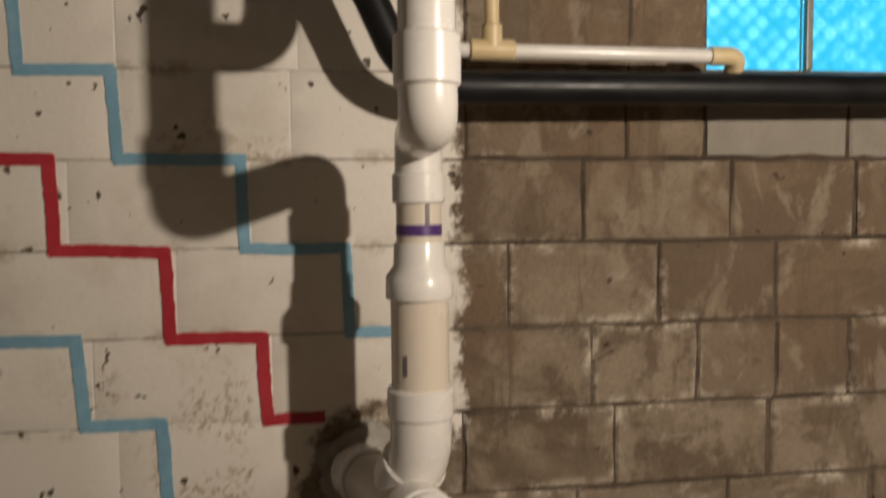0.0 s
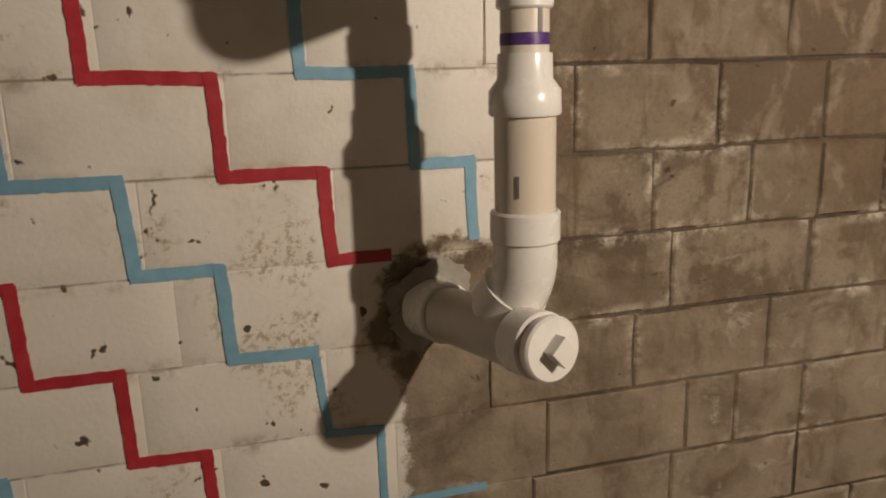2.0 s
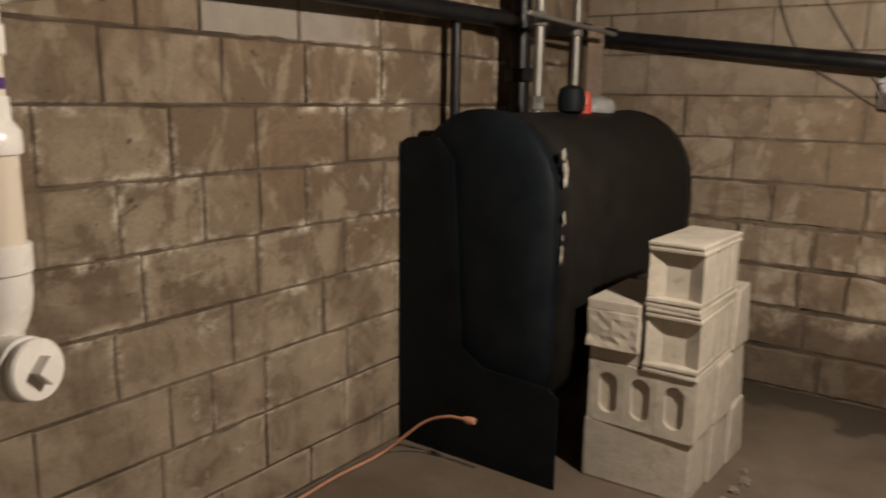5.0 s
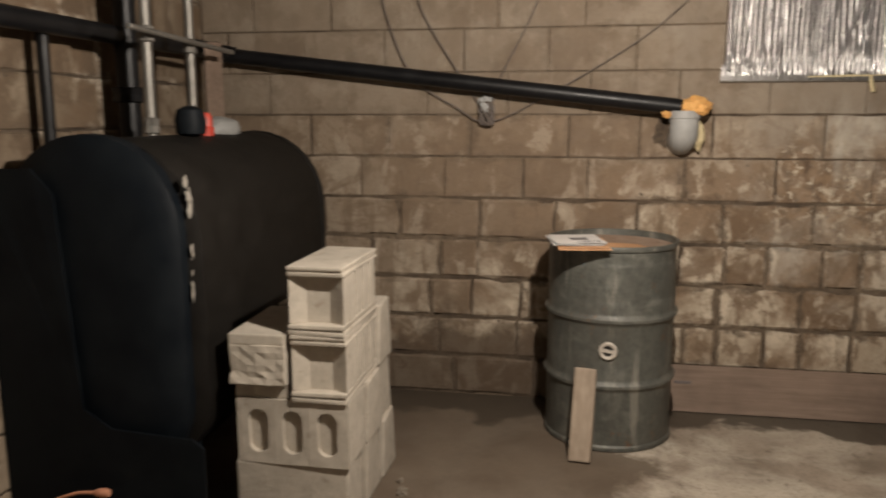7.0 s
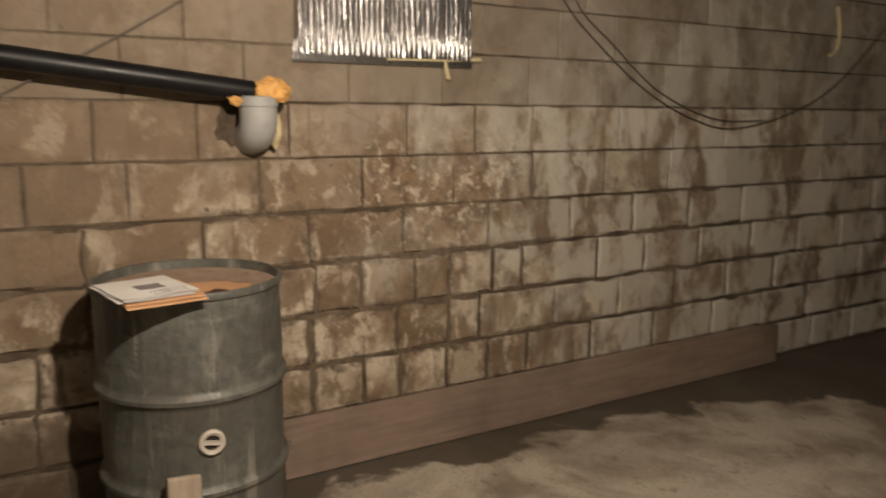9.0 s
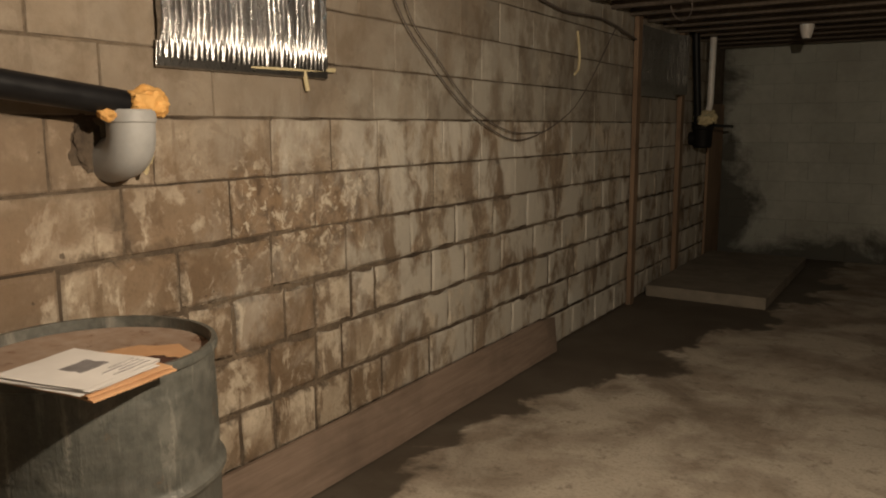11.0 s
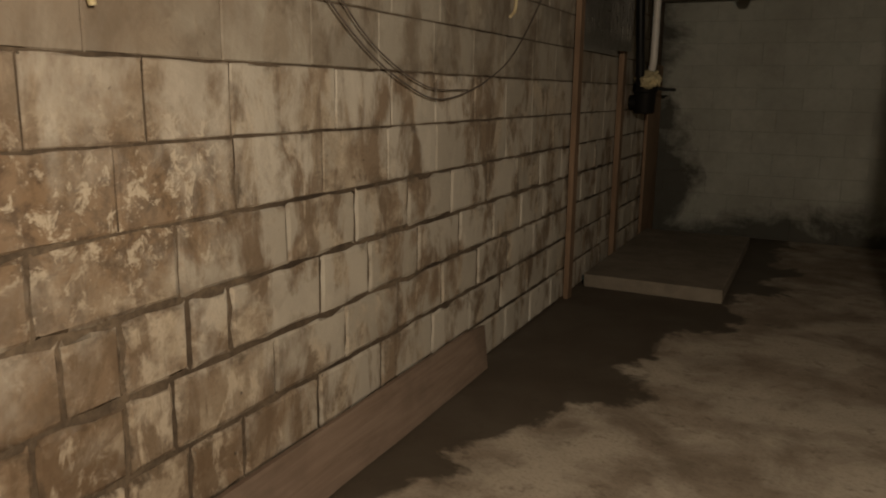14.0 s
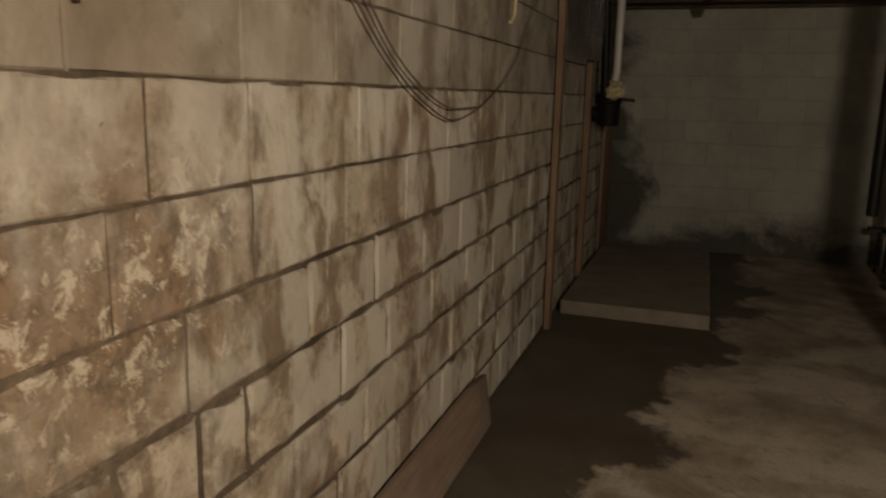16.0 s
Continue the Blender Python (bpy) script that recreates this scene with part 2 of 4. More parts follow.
    return n.done(col, n.ramp(cover, (0.0, 0.9), (1.0, 0.55)), 0, mixn.outputs[1])


def make_mortar(name, a, b):
    n = Nodes(name)
    f = n.noise(40, 5, 0.7)
    big = n.noise(2.0, 5, 0.6)
    c = n.mix(n.ramp(big, (0.38, 0.0), (0.62, 1.0)), a, b)
    c = n.mix(n.ramp(f, (0.3, 0.6), (0.6, 0.0)), c, tuple(v * 0.45 for v in a))
    return n.done(c, 0.95, 0, n.bump(f, 0.8, 0.008))


def make_floor_material():
    n = Nodes("stained_concrete_floor")
    big = n.noise(0.9, 5, 0.58, distort=0.3)
    med = n.noise(3.2, 5, 0.6, distort=0.3)
    fine = n.noise(60, 4, 0.7)
    c = n.mix(n.ramp(med, (0.35, 0.0), (0.68, 1.0)), (0.225, 0.182, 0.138), (0.39, 0.325, 0.255))
    # a chalky dry patch in the middle, damp and dark along the east wall and wider to the south
    dist = n.math("SUBTRACT", 3.39, n.axis(0))
    wide = n.math("MULTIPLY", n.math("SUBTRACT", -2.1, n.axis(1), False), 0.27)
    wide = n.math("ADD", n.math("MINIMUM", n.math("MAXIMUM", wide, 0.0), 1.0), 0.24)
    damp = n.math("ADD", n.math("SUBTRACT", dist, wide), n.math("MULTIPLY", n.math("SUBTRACT", n.noise(1.9, 6, 0.6, distort=0.3), 0.5), 1.5))
    chalk = n.math("MULTIPLY", n.ramp(big, (0.40, 0.0), (0.48, 1.0)), n.ramp(n.noise(2.3, 6, 0.6, distort=0.5), (0.42, 0.0), (0.58, 1.0)))
    c = n.mix(n.math("MULTIPLY", chalk, 0.7), c, (0.56, 0.50, 0.41))
    soil = n.math("ADD", n.axis(1), n.math("MULTIPLY", n.math("SUBTRACT", n.noise(1.6, 6, 0.7, distort=0.5), 0.5), 1.6))
    c = n.mix(n.ramp(n.math("ADD", n.math("MULTIPLY", soil, 0.5), 0.5), (0.24, 0.0), (0.34, 0.85)), c, n.mix(med, (0.070, 0.049, 0.032), (0.125, 0.090, 0.060)))
    spots = n.ramp(n.noise(9, 6, 0.72), (0.57, 0.0), (0.66, 0.6))
    c = n.mix(spots, c, (0.16, 0.125, 0.09))
    wet = n.ramp(n.math("ADD", damp, 0.2), (0.20, 1.0), (0.29, 0.0))
    c = n.mix(n.math("MULTIPLY", wet, 0.88), c, (0.06, 0.047, 0.034))
    c = n.mix(n.ramp(fine, (0.3, 0.4), (0.5, 0.0)), c, (0.10, 0.08, 0.06))
    r = n.mix(wet, (0.9, 0.9, 0.9), (0.62, 0.62, 0.62))
    return n.done(c, r, 0, n.bump(n.math("ADD", n.math("MULTIPLY", fine, 0.4), med), 0.4, 0.01))


def make_foil():
    n = Nodes("crinkled_foil")
    f = n.noise(60, 4, 0.7)
    return n.done(n.mix(n.ramp(f, (0.4, 0.0), (0.7, 1.0)), (0.56, 0.55, 0.54), (0.34, 0.33, 0.33)), n.ramp(f, (0.3, 0.24), (0.7, 0.40)), 1.0, n.bump(n.noise(45, 5, 0.7), 0.3, 0.008))


def make_glass():
    n = Nodes("pressed_window_glass")
    chk = n.add("ShaderNodeMapping")
    chk.inputs["Rotation"].default_value = (0, radians(45), 0)
    n.put(chk.inputs["Vector"], n.pos)
    v = n.add("ShaderNodeTexVoronoi", feature="SMOOTH_F1")
    n.put(v.inputs["Vector"], chk.outputs[0])
    v.inputs["Scale"].default_value, v.inputs["Randomness"].default_value = 26, 0.0
    return n.done((0.75, 0.95, 1.0), 0.12, 0, n.bump(v.outputs["Distance"], 0.25, 0.01), Transmission_Weight=1.0, IOR=1.45)


def make_daylight():
    """Bright blue day outside the small window, with the glass's diamond glints painted in."""
    n = Nodes("outdoor_light")
    chk = n.add("ShaderNodeMapping")
    chk.inputs["Rotation"].default_value = (0, radians(45), 0)
    n.put(chk.inputs["Vector"], n.pos)
    v = n.add("ShaderNodeTexVoronoi")
    n.put(v.inputs["Vector"], chk.outputs[0])
    v.inputs["Scale"].default_value, v.inputs["Randomness"].default_value = 22, 0.25
    f = n.mix(0.35, v.outputs["Distance"], n.noise(14, 3))
    c = n.ramp(f, (0.26, (0.95, 1.0, 1.0)), (0.40, (0.25, 0.85, 1.0)), (0.6, (0.03, 0.50, 0.80)), (0.75, (0.05, 0.5, 0.45)))
    n.put(n.b.inputs["Emission Color"], c)
    n.b.inputs["Emission Strength"].default_value = 1.5
    return n.done((0, 0, 0), 1.0)


def make_wood(name, a, b, axis=2, rough=0.75):
    n = Nodes(name)
    st = [26.0, 26.0, 26.0]
    st[axis] = 1.6
    g = n.noise(1.6, 6, 0.65, stretch=tuple(st), distort=0.4)
    c = n.mix(n.ramp(g, (0.32, 0.0), (0.66, 1.0)), a, b)
    c = n.mix(n.ramp(n.noise(2.5, 4), (0.45, 0.0), (0.7, 0.6)), c, tuple(v * 0.55 for v in a))
    return n.done(c, rough, 0, n.bump(g, 0.35, 0.003))


def make_drum_paint():
    n = Nodes("worn_drum_paint")
    f = n.noise(30, 5, 0.7)
    streak = n.noise(5, 6, 0.66, stretch=(3.5, 3.5, 0.4), distort=0.3)
    patch = n.noise(7, 5, 0.6, distort=0.4)
    c = n.mix(n.ramp(f, (0.35, 0.0), (0.65, 1.0)), (0.085, 0.088, 0.078), (0.135, 0.135, 0.118))
    c = n.mix(n.ramp(patch, (0.55, 0.0), (0.64, 0.5)), c, (0.21, 0.207, 0.18))
    c = n.mix(n.ramp(streak, (0.56, 0.0), (0.66, 0.6)), c, (0.33, 0.315, 0.27))
    c = n.mix(n.ramp(n.noise(3.0, 5, 0.66), (0.56, 0.0), (0.70, 0.6)), c, (0.075, 0.07, 0.06))
    c = n.mix(n.ramp(n.noise(11, 7, 0.78), (0.60, 0.0), (0.68, 0.8)), c, (0.17, 0.095, 0.05))
    return n.done(c, n.ramp(f, (0.3, 0.40), (0.7, 0.6)), 0.2, n.bump(n.math("ADD", streak, n.math("MULTIPLY", patch, 1.5)), 0.4, 0.012))


def make_far_wall():
    n = Nodes("painted_grey_green_wall")
    c = n.mix(n.random(), (0.40, 0.41, 0.36), (0.47, 0.475, 0.42))
    c = n.mix(n.ramp(n.noise(1.6, 5, 0.65), (0.42, 0.0), (0.66, 0.6)), c, (0.29, 0.285, 0.245))
    c = n.mix(n.ramp(n.noise(9, 5, 0.7), (0.45, 0.0), (0.75, 0.4)), c, (0.25, 0.245, 0.21))
    # darker, with a ragged edge, towards the foot and the east corner
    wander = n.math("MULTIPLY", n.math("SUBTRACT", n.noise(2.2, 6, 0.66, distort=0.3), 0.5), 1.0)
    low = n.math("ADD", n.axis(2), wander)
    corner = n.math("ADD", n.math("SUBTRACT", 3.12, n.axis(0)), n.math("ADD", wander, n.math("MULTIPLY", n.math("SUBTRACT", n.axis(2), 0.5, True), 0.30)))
    dark_patch = n.math("MAXIMUM", n.ramp(low, (0.10, 1.0), (0.34, 0.0)), n.ramp(corner, (0.0, 1.0), (0.22, 0.0)))
    c = n.mix(n.math("MULTIPLY", dark_patch, 0.9), c, (0.055, 0.052, 0.042))
    return n.done(c, 0.85, 0, n.bump(n.math("ADD", n.noise(60, 4), n.noise(14, 4)), 0.3, 0.004))


BLOCK = make_block_material()
PAINTED = make_painted_block_material()
MORTAR = make_mortar("dark_mortar", (0.060, 0.042, 0.028), (0.20, 0.152, 0.106))
FLOOR = make_floor_material()
FAR_WALL = make_far_wall()
CEILING = make_wood("dark_joist_wood", (0.085, 0.066, 0.05), (0.14, 0.11, 0.085), 1, 0.85)
POST_WOOD = make_wood("red_brown_stud", (0.20, 0.125, 0.078), (0.29, 0.195, 0.125), 2)
BOARD_WOOD = make_wood("grey_brown_plank", (0.205, 0.145, 0.108), (0.29, 0.215, 0.165), 1)
OLD_WOOD = make_wood("weathered_short_plank", (0.30, 0.235, 0.175), (0.42, 0.34, 0.26), 2)
PVC = simple("white_plastic_pipe", (0.80, 0.76, 0.71), (0.84, 0.80, 0.75), 9, 0.28, 0, 0.03)
PVC_OLD = simple("yellowed_pipe_fittings", (0.66, 0.50, 0.26), (0.74, 0.62, 0.40), 18, 0.4, 0, 0.06)
PVC_BODY = simple("stained_cream_pipe", (0.76, 0.66, 0.54), (0.82, 0.75, 0.65), 5, 0.3, 0, 0.03, stretch=(1, 1, 0.4))
# grimy grey; for the tee the colour also holds the elbow's shade
PVC_DIRTY_SHADED = simple("grimy_shaded_plastic", (0.48, 0.43, 0.37), (0.62, 0.57, 0.50), 9, 0.35, 0, 0.05, spots=(0.34, 0.28, 0.22))
PVC_GREY = simple("dusty_grey_plastic", (0.33, 0.33, 0.32), (0.43, 0.43, 0.42), 12, 0.5, 0, 0.1)
PURPLE = simple("purple_primer", (0.075, 0.03, 0.15), (0.13, 0.065, 0.24), 60, 0.35, 0, 0.02)
PRINT = simple("dark_print", (0.14, 0.12, 0.12), (0.2, 0.17, 0.16), 60, 0.5)
BLACK = simple("black_plastic_pipe", (0.006, 0.006, 0.007), (0.012, 0.012, 0.013), 14, 0.42, 0, 0.05)
BLACK.node_tree.nodes["Principled BSDF"].inputs["Specular IOR Level"].default_value = 0.3
TANK = simple("black_tank_paint", (0.004, 0.006, 0.009), (0.010, 0.013, 0.016), 7, 0.55, 0.0, 0.25)
TANK_GREY = simple("dull_tank_paint", (0.009, 0.008, 0.007), (0.017, 0.015, 0.013), 7, 0.6, 0.0, 0.2)
for m in (TANK, TANK_GREY):
    m.node_tree.nodes["Principled BSDF"].inputs["Specular IOR Level"].default_value = 0.15
STEEL = simple("dull_galvanised_steel", (0.23, 0.22, 0.20), (0.33, 0.31, 0.28), 25, 0.5, 0.7, 0.1)
RED = simple("red_plastic", (0.52, 0.06, 0.04), (0.6, 0.09, 0.06), 20, 0.4)
RED_LINE = simple("red_wall_paint", (0.42, 0.025, 0.04), (0.52, 0.045, 0.06), 30, 0.45, 0, 0.3)
BLUE_LINE = simple("blue_wall_paint", (0.20, 0.39, 0.53), (0.27, 0.47, 0.60), 30, 0.5, 0, 0.3)
CINDER = simple("pale_loose_block", (0.44, 0.392, 0.325), (0.56, 0.505, 0.425), 26, 0.92, 0, 0.7, spots=(0.33, 0.28, 0.22))
DRUM = make_drum_paint()
RUST = simple("rusty_lid", (0.30, 0.20, 0.14), (0.42, 0.33, 0.26), 22, 0.65, 0.15, 0.3, spots=(0.17, 0.08, 0.04))
RUST_DARK = simple("dark_rust_hole", (0.045, 0.016, 0.009), (0.085, 0.03, 0.016), 22, 0.8)
CARD = simple("orange_brown_card", (0.52, 0.28, 0.135), (0.62, 0.37, 0.20), 30, 0.8, 0, 0.1)
PAPER = simple("printed_paper", (0.66, 0.63, 0.60), (0.74, 0.71, 0.68), 12, 0.75, 0, 0.05)
INK = simple("grey_ink", (0.16, 0.15, 0.15), (0.24, 0.22, 0.22), 60, 0.8)
FOAM = simple("orange_foam", (0.66, 0.33, 0.09), (0.80, 0.47, 0.16), 40, 0.75, 0, 0.8)
YELLOW_FOAM = simple("cured_yellow_foam", (0.62, 0.52, 0.30), (0.74, 0.64, 0.40), 40, 0.75, 0, 0.8)
WIRE = simple("dusty_dark_cable", (0.10, 0.08, 0.07), (0.17, 0.14, 0.12), 40, 0.6)
CORD = simple("orange_pink_cord", (0.56, 0.25, 0.15), (0.66, 0.33, 0.2), 40, 0.55)
SLAB = simple("worn_concrete_pad", (0.18, 0.152, 0.118), (0.32, 0.277, 0.22), 5, 0.9, 0, 0.4)
IRON = simple("dark_painted_iron", (0.03, 0.028, 0.026), (0.055, 0.05, 0.045), 20, 0.5, 0.4, 0.2)
DARKBOX = simple("dark_brown_board", (0.10, 0.07, 0.045), (0.15, 0.105, 0.07), 7, 0.65, 0, 0.1)
CEMENT = simple("rough_patch_cement", (0.30, 0.27, 0.23), (0.44, 0.41, 0.36), 22, 0.95, 0, 0.9)
FOIL = make_foil()
GLASS = make_glass()
DAY = make_daylight()
BULB = Nodes("lit_bulb")
BULB.b.inputs["Emission Color"].default_value = (1.0, 0.8, 0.55, 1)
BULB.b.inputs["Emission Strength"].default_value = 30
BULB = BULB.done((1, 0.95, 0.85), 0.3)


# ---- mesh helpers ----
def finish(bm, name, material, smooth=False):
    me = bpy.data.meshes.new(name)
    bmesh.ops.recalc_face_normals(bm, faces=bm.faces[:])
    bm.to_mesh(me)
    bm.free()
    me.materials.append(material)
    if smooth:
        for p in me.polygons:
            p.use_smooth = True
        me.set_sharp_from_angle(angle=radians(38))
    return me


def part(name, bm, material, parent=None, label="", smooth=False):
    ob = new(name, finish(bm, name, material, smooth))
    if parent is not None:
        ob.parent = parent
    if label:
        ob["label"] = label
    return ob


def thing(name, label, category, at=(0, 0, 0), turn=0, group="", kind=""):
    ob = tagged(new(name), label, category, group, kind)
    ob.matrix_basis = pose(*at, 0, 0, turn)
    return ob


def box(bm, a, b, bevel=0.0, jitter=0.0, m=None):
    """A box from corner a to corner b, with bevelled and jittered edges."""
    made = bmesh.ops.create_cube(bm, size=1)["verts"]
    for v in made:
        v.co = Vector([(a[i] + b[i]) / 2 + v.co[i] * (b[i] - a[i]) + random.uniform(-jitter, jitter) for i in range(3)])
    if m is not None:
        for v in made:
            v.co = m @ v.co
    if bevel:
        edges = {e for v in made for e in v.link_edges}
        bmesh.ops.bevel(bm, geom=list(edges), offset=bevel, segments=2, affect="EDGES", profile=0.6)
    return bm


def one_box(a, b, bevel=0.0, jitter=0.0, m=None):
    return box(bmesh.new(), a, b, bevel, jitter, m)


def lathe(bm, profile, n=40, m=None):
    """A turned shape from (radius, height) pairs about z."""
    rings = []
    for r, z in profile:
        ring = [bm.verts.new(Vector((r * math.cos(2 * math.pi * i / n), r * math.sin(2 * math.pi * i / n), z))) for i in range(n)]
        rings.append(ring)
    for a, b in zip(rings, rings[1:]):
        for i in range(n):
            bm.faces.new((a[i], a[(i + 1) % n], b[(i + 1) % n], b[i]))
    if profile[0][0] > 0.0005:
        bm.faces.new(rings[0][::-1])
    if profile[-1][0] > 0.0005:
        bm.faces.new(rings[-1])
    if m is not None:
        bmesh.ops.transform(bm, matrix=m, verts=[v for ring in rings for v in ring])
    return bm


def along(p, q):
    """The pose at p whose z axis points to q."""
    p, q = Vector(p), Vector(q)
    return Matrix.Translation(p) @ (q - p).to_track_quat("Z", "Y").to_matrix().to_4x4()


def rod(p, q, r, n=24, bm=None, lip=0.0):
    length = (Vector(q) - Vector(p)).length
    e = min(0.004, length * 0.2, r * 0.3)
    prof = [(r - e, 0), (r, e), (r, length - e), (r - e, length)]
    return lathe(bm or bmesh.new(), prof, n, along(p, q))


def round_path(points, radius, steps=7):
    """A polyline with its corners rounded."""
    pts = [Vector(p) for p in points]
    out = [pts[0]]
    for a, b, c in zip(pts, pts[1:], pts[2:]):
        r = min(radius, (a - b).length * 0.49, (c - b).length * 0.49)
        p, q = b + (a - b).normalized() * r, b + (c - b).normalized() * r
        for i in range(steps + 1):
            t = i / steps
            out.append(p * (1 - t) ** 2 + b * 2 * t * (1 - t) + q * t * t)
    out.append(pts[-1])
    return out


def tube(points, r, n=20, bm=None, radii=None):
    """A swept tube along points, closed at both ends."""
    bm = bm or bmesh.new()
    pts = [Vector(p) for p in points]
    d0 = (pts[1] - pts[0]).normalized()
    side = d0.orthogonal().normalized()
    rings = []
    for i, p in enumerate(pts):
        d = (pts[min(i + 1, len(pts) - 1)] - pts[max(i - 1, 0)]).normalized()
        side = (side - d * side.dot(d)).normalized()
        up = d.cross(side)
        rr = radii[i] if radii else r
        rings.append([bm.verts.new(p + (side * math.cos(2 * math.pi * k / n) + up * math.sin(2 * math.pi * k / n)) * rr) for k in range(n)])
    for a, b in zip(rings, rings[1:]):
        for k in range(n):
            bm.faces.new((a[k], a[(k + 1) % n], b[(k + 1) % n], b[k]))
    bm.faces.new(rings[0][::-1])
    bm.faces.new(rings[-1])
    return bm


def sagging(points, steps=10):
    """A smooth line through points."""
    pts = [Vector(p) for p in points]
    out = []
    for i in range(len(pts) - 1):
        a, b = pts[i], pts[i + 1]
        p0 = pts[i - 1] if i else a * 2 - b
        p3 = pts[i + 2] if i + 2 < len(pts) else b * 2 - a
        for s in range(steps):
            t = s / steps
            out.append(0.5 * ((2 * a) + (b - p0) * t + (2 * p0 - 5 * a + 4 * b - p3) * t * t + (3 * a - p0 - 3 * b + p3) * t ** 3))
    out.append(pts[-1])
    return out


def blob(at, size, seed, bm=None, squash=(1, 1, 1), rough=0.35):
    """A lumpy foam blob."""
    bm = bm or bmesh.new()
    made = bmesh.ops.create_icosphere(bm, subdivisions=4, radius=1)["verts"]
    for v in made:
        k = 1 + rough * noise.noise(v.co * 1.6 + Vector((seed, 0, 0))) + rough * 0.5 * noise.noise(v.co * 4.5 + Vector((0, seed, 0)))
        v.co = Vector(at) + Vector([v.co[i] * squash[i] for i in range(3)]) * k * size
    return bm


# ---- the large structure ----
COURSE = COURSE_HEIGHT
A_Y, B_X, C_Y, W_X = 1.815, 3.39, -8.05, -2.6
TOP = 2.44

bm = one_box((W_X - 0.2, C_Y - 0.2, -0.15), (B_X + 0.2, A_Y + 0.2, 0.0))
floor = tagged(part("floor", bm, FLOOR), "stained damp concrete basement floor with chalky patches", "floor", kind="structure")

WIN = (0.905, 1.66, 1.785, 2.15)
bm = bmesh.new()
box(bm, (W_X, A_Y, 0), (0.25, A_Y + 0.2, TOP))
box(bm, (0.25, A_Y, 0), (WIN[0], A_Y + 0.2, TOP))
box(bm, (WIN[0], A_Y, 0), (WIN[1], A_Y + 0.2, WIN[2]))
box(bm, (WIN[0], A_Y, WIN[3]), (WIN[1], A_Y + 0.2, TOP))
box(bm, (WIN[1], A_Y, 0), (B_X, A_Y + 0.2, TOP))
wall_north = tagged(part("wall_north", bm, PAINTED), "concrete block wall, half painted white with stepped lines, half bare", "wall", kind="structure")
wall_north.data.materials.append(MORTAR)
for face in wall_north.data.polygons:
    face.material_index = 1 if face.center.x > 0.25 else 0
wall_east = tagged(part("wall_east", one_box((B_X, C_Y, 0), (B_X + 0.2, A_Y + 0.2, TOP)), MORTAR), "long bare concrete block wall with damp stains", "wall", kind="structure")
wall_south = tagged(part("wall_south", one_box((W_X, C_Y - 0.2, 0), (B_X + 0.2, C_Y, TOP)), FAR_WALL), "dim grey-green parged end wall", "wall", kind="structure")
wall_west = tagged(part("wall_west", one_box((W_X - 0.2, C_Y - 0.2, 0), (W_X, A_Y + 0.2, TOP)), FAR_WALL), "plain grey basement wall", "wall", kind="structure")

bm = one_box((W_X - 0.2, C_Y - 0.2, TOP), (B_X + 0.2, A_Y + 0.2, TOP + 0.1))
y = C_Y + 0.2
while y < A_Y - 0.1:
    box(bm, (W_X, y, 2.20), (B_X, y + 0.045, TOP), 0.004)
    y += 0.41
ceiling = tagged(part("ceiling", bm, CEILING), "dark open wooden ceiling joists", "ceiling", kind="structure")


# ---- small window in the north wall ----
win = thing("window_1", "small window of patterned glass in the block wall", "window", kind="structure")
part("pane", one_box((WIN[0] + 0.02, A_Y + 0.10, WIN[2] + 0.02), (1.225, A_Y + 0.112, WIN[3] - 0.02)), GLASS, win).visible_shadow = False
part("pane", one_box((1.245, A_Y + 0.10, WIN[2] + 0.02), (WIN[1] - 0.02, A_Y + 0.112, WIN[3] - 0.02)), GLASS, win).visible_shadow = False
bm = one_box((WIN[0] + 0.002, A_Y + 0.09, WIN[2] + 0.001), (WIN[1] - 0.002, A_Y + 0.125, WIN[2] + 0.019), 0.003)
box(bm, (WIN[0] + 0.002, A_Y + 0.09, WIN[3] - 0.019), (WIN[1] - 0.002, A_Y + 0.125, WIN[3] - 0.001), 0.003)
box(bm, (WIN[0] + 0.001, A_Y + 0.09, WIN[2] + 0.02), (WIN[0] + 0.019, A_Y + 0.125, WIN[3] - 0.02), 0.003)
box(bm, (WIN[1] - 0.019, A_Y + 0.09, WIN[2] + 0.02), (WIN[1] - 0.001, A_Y + 0.125, WIN[3] - 0.02), 0.003)
box(bm, (1.226, A_Y + 0.085, WIN[2] + 0.02), (1.244, A_Y + 0.125, WIN[3] - 0.02), 0.003)
part("window_frame", bm, STEEL, win)
tagged(part("backdrop", one_box((0.6, A_Y + 0.40, 1.5), (2.0, A_Y + 0.41, 2.5)), DAY), "bright blue daylight outside the small window", "backdrop", kind="structure")


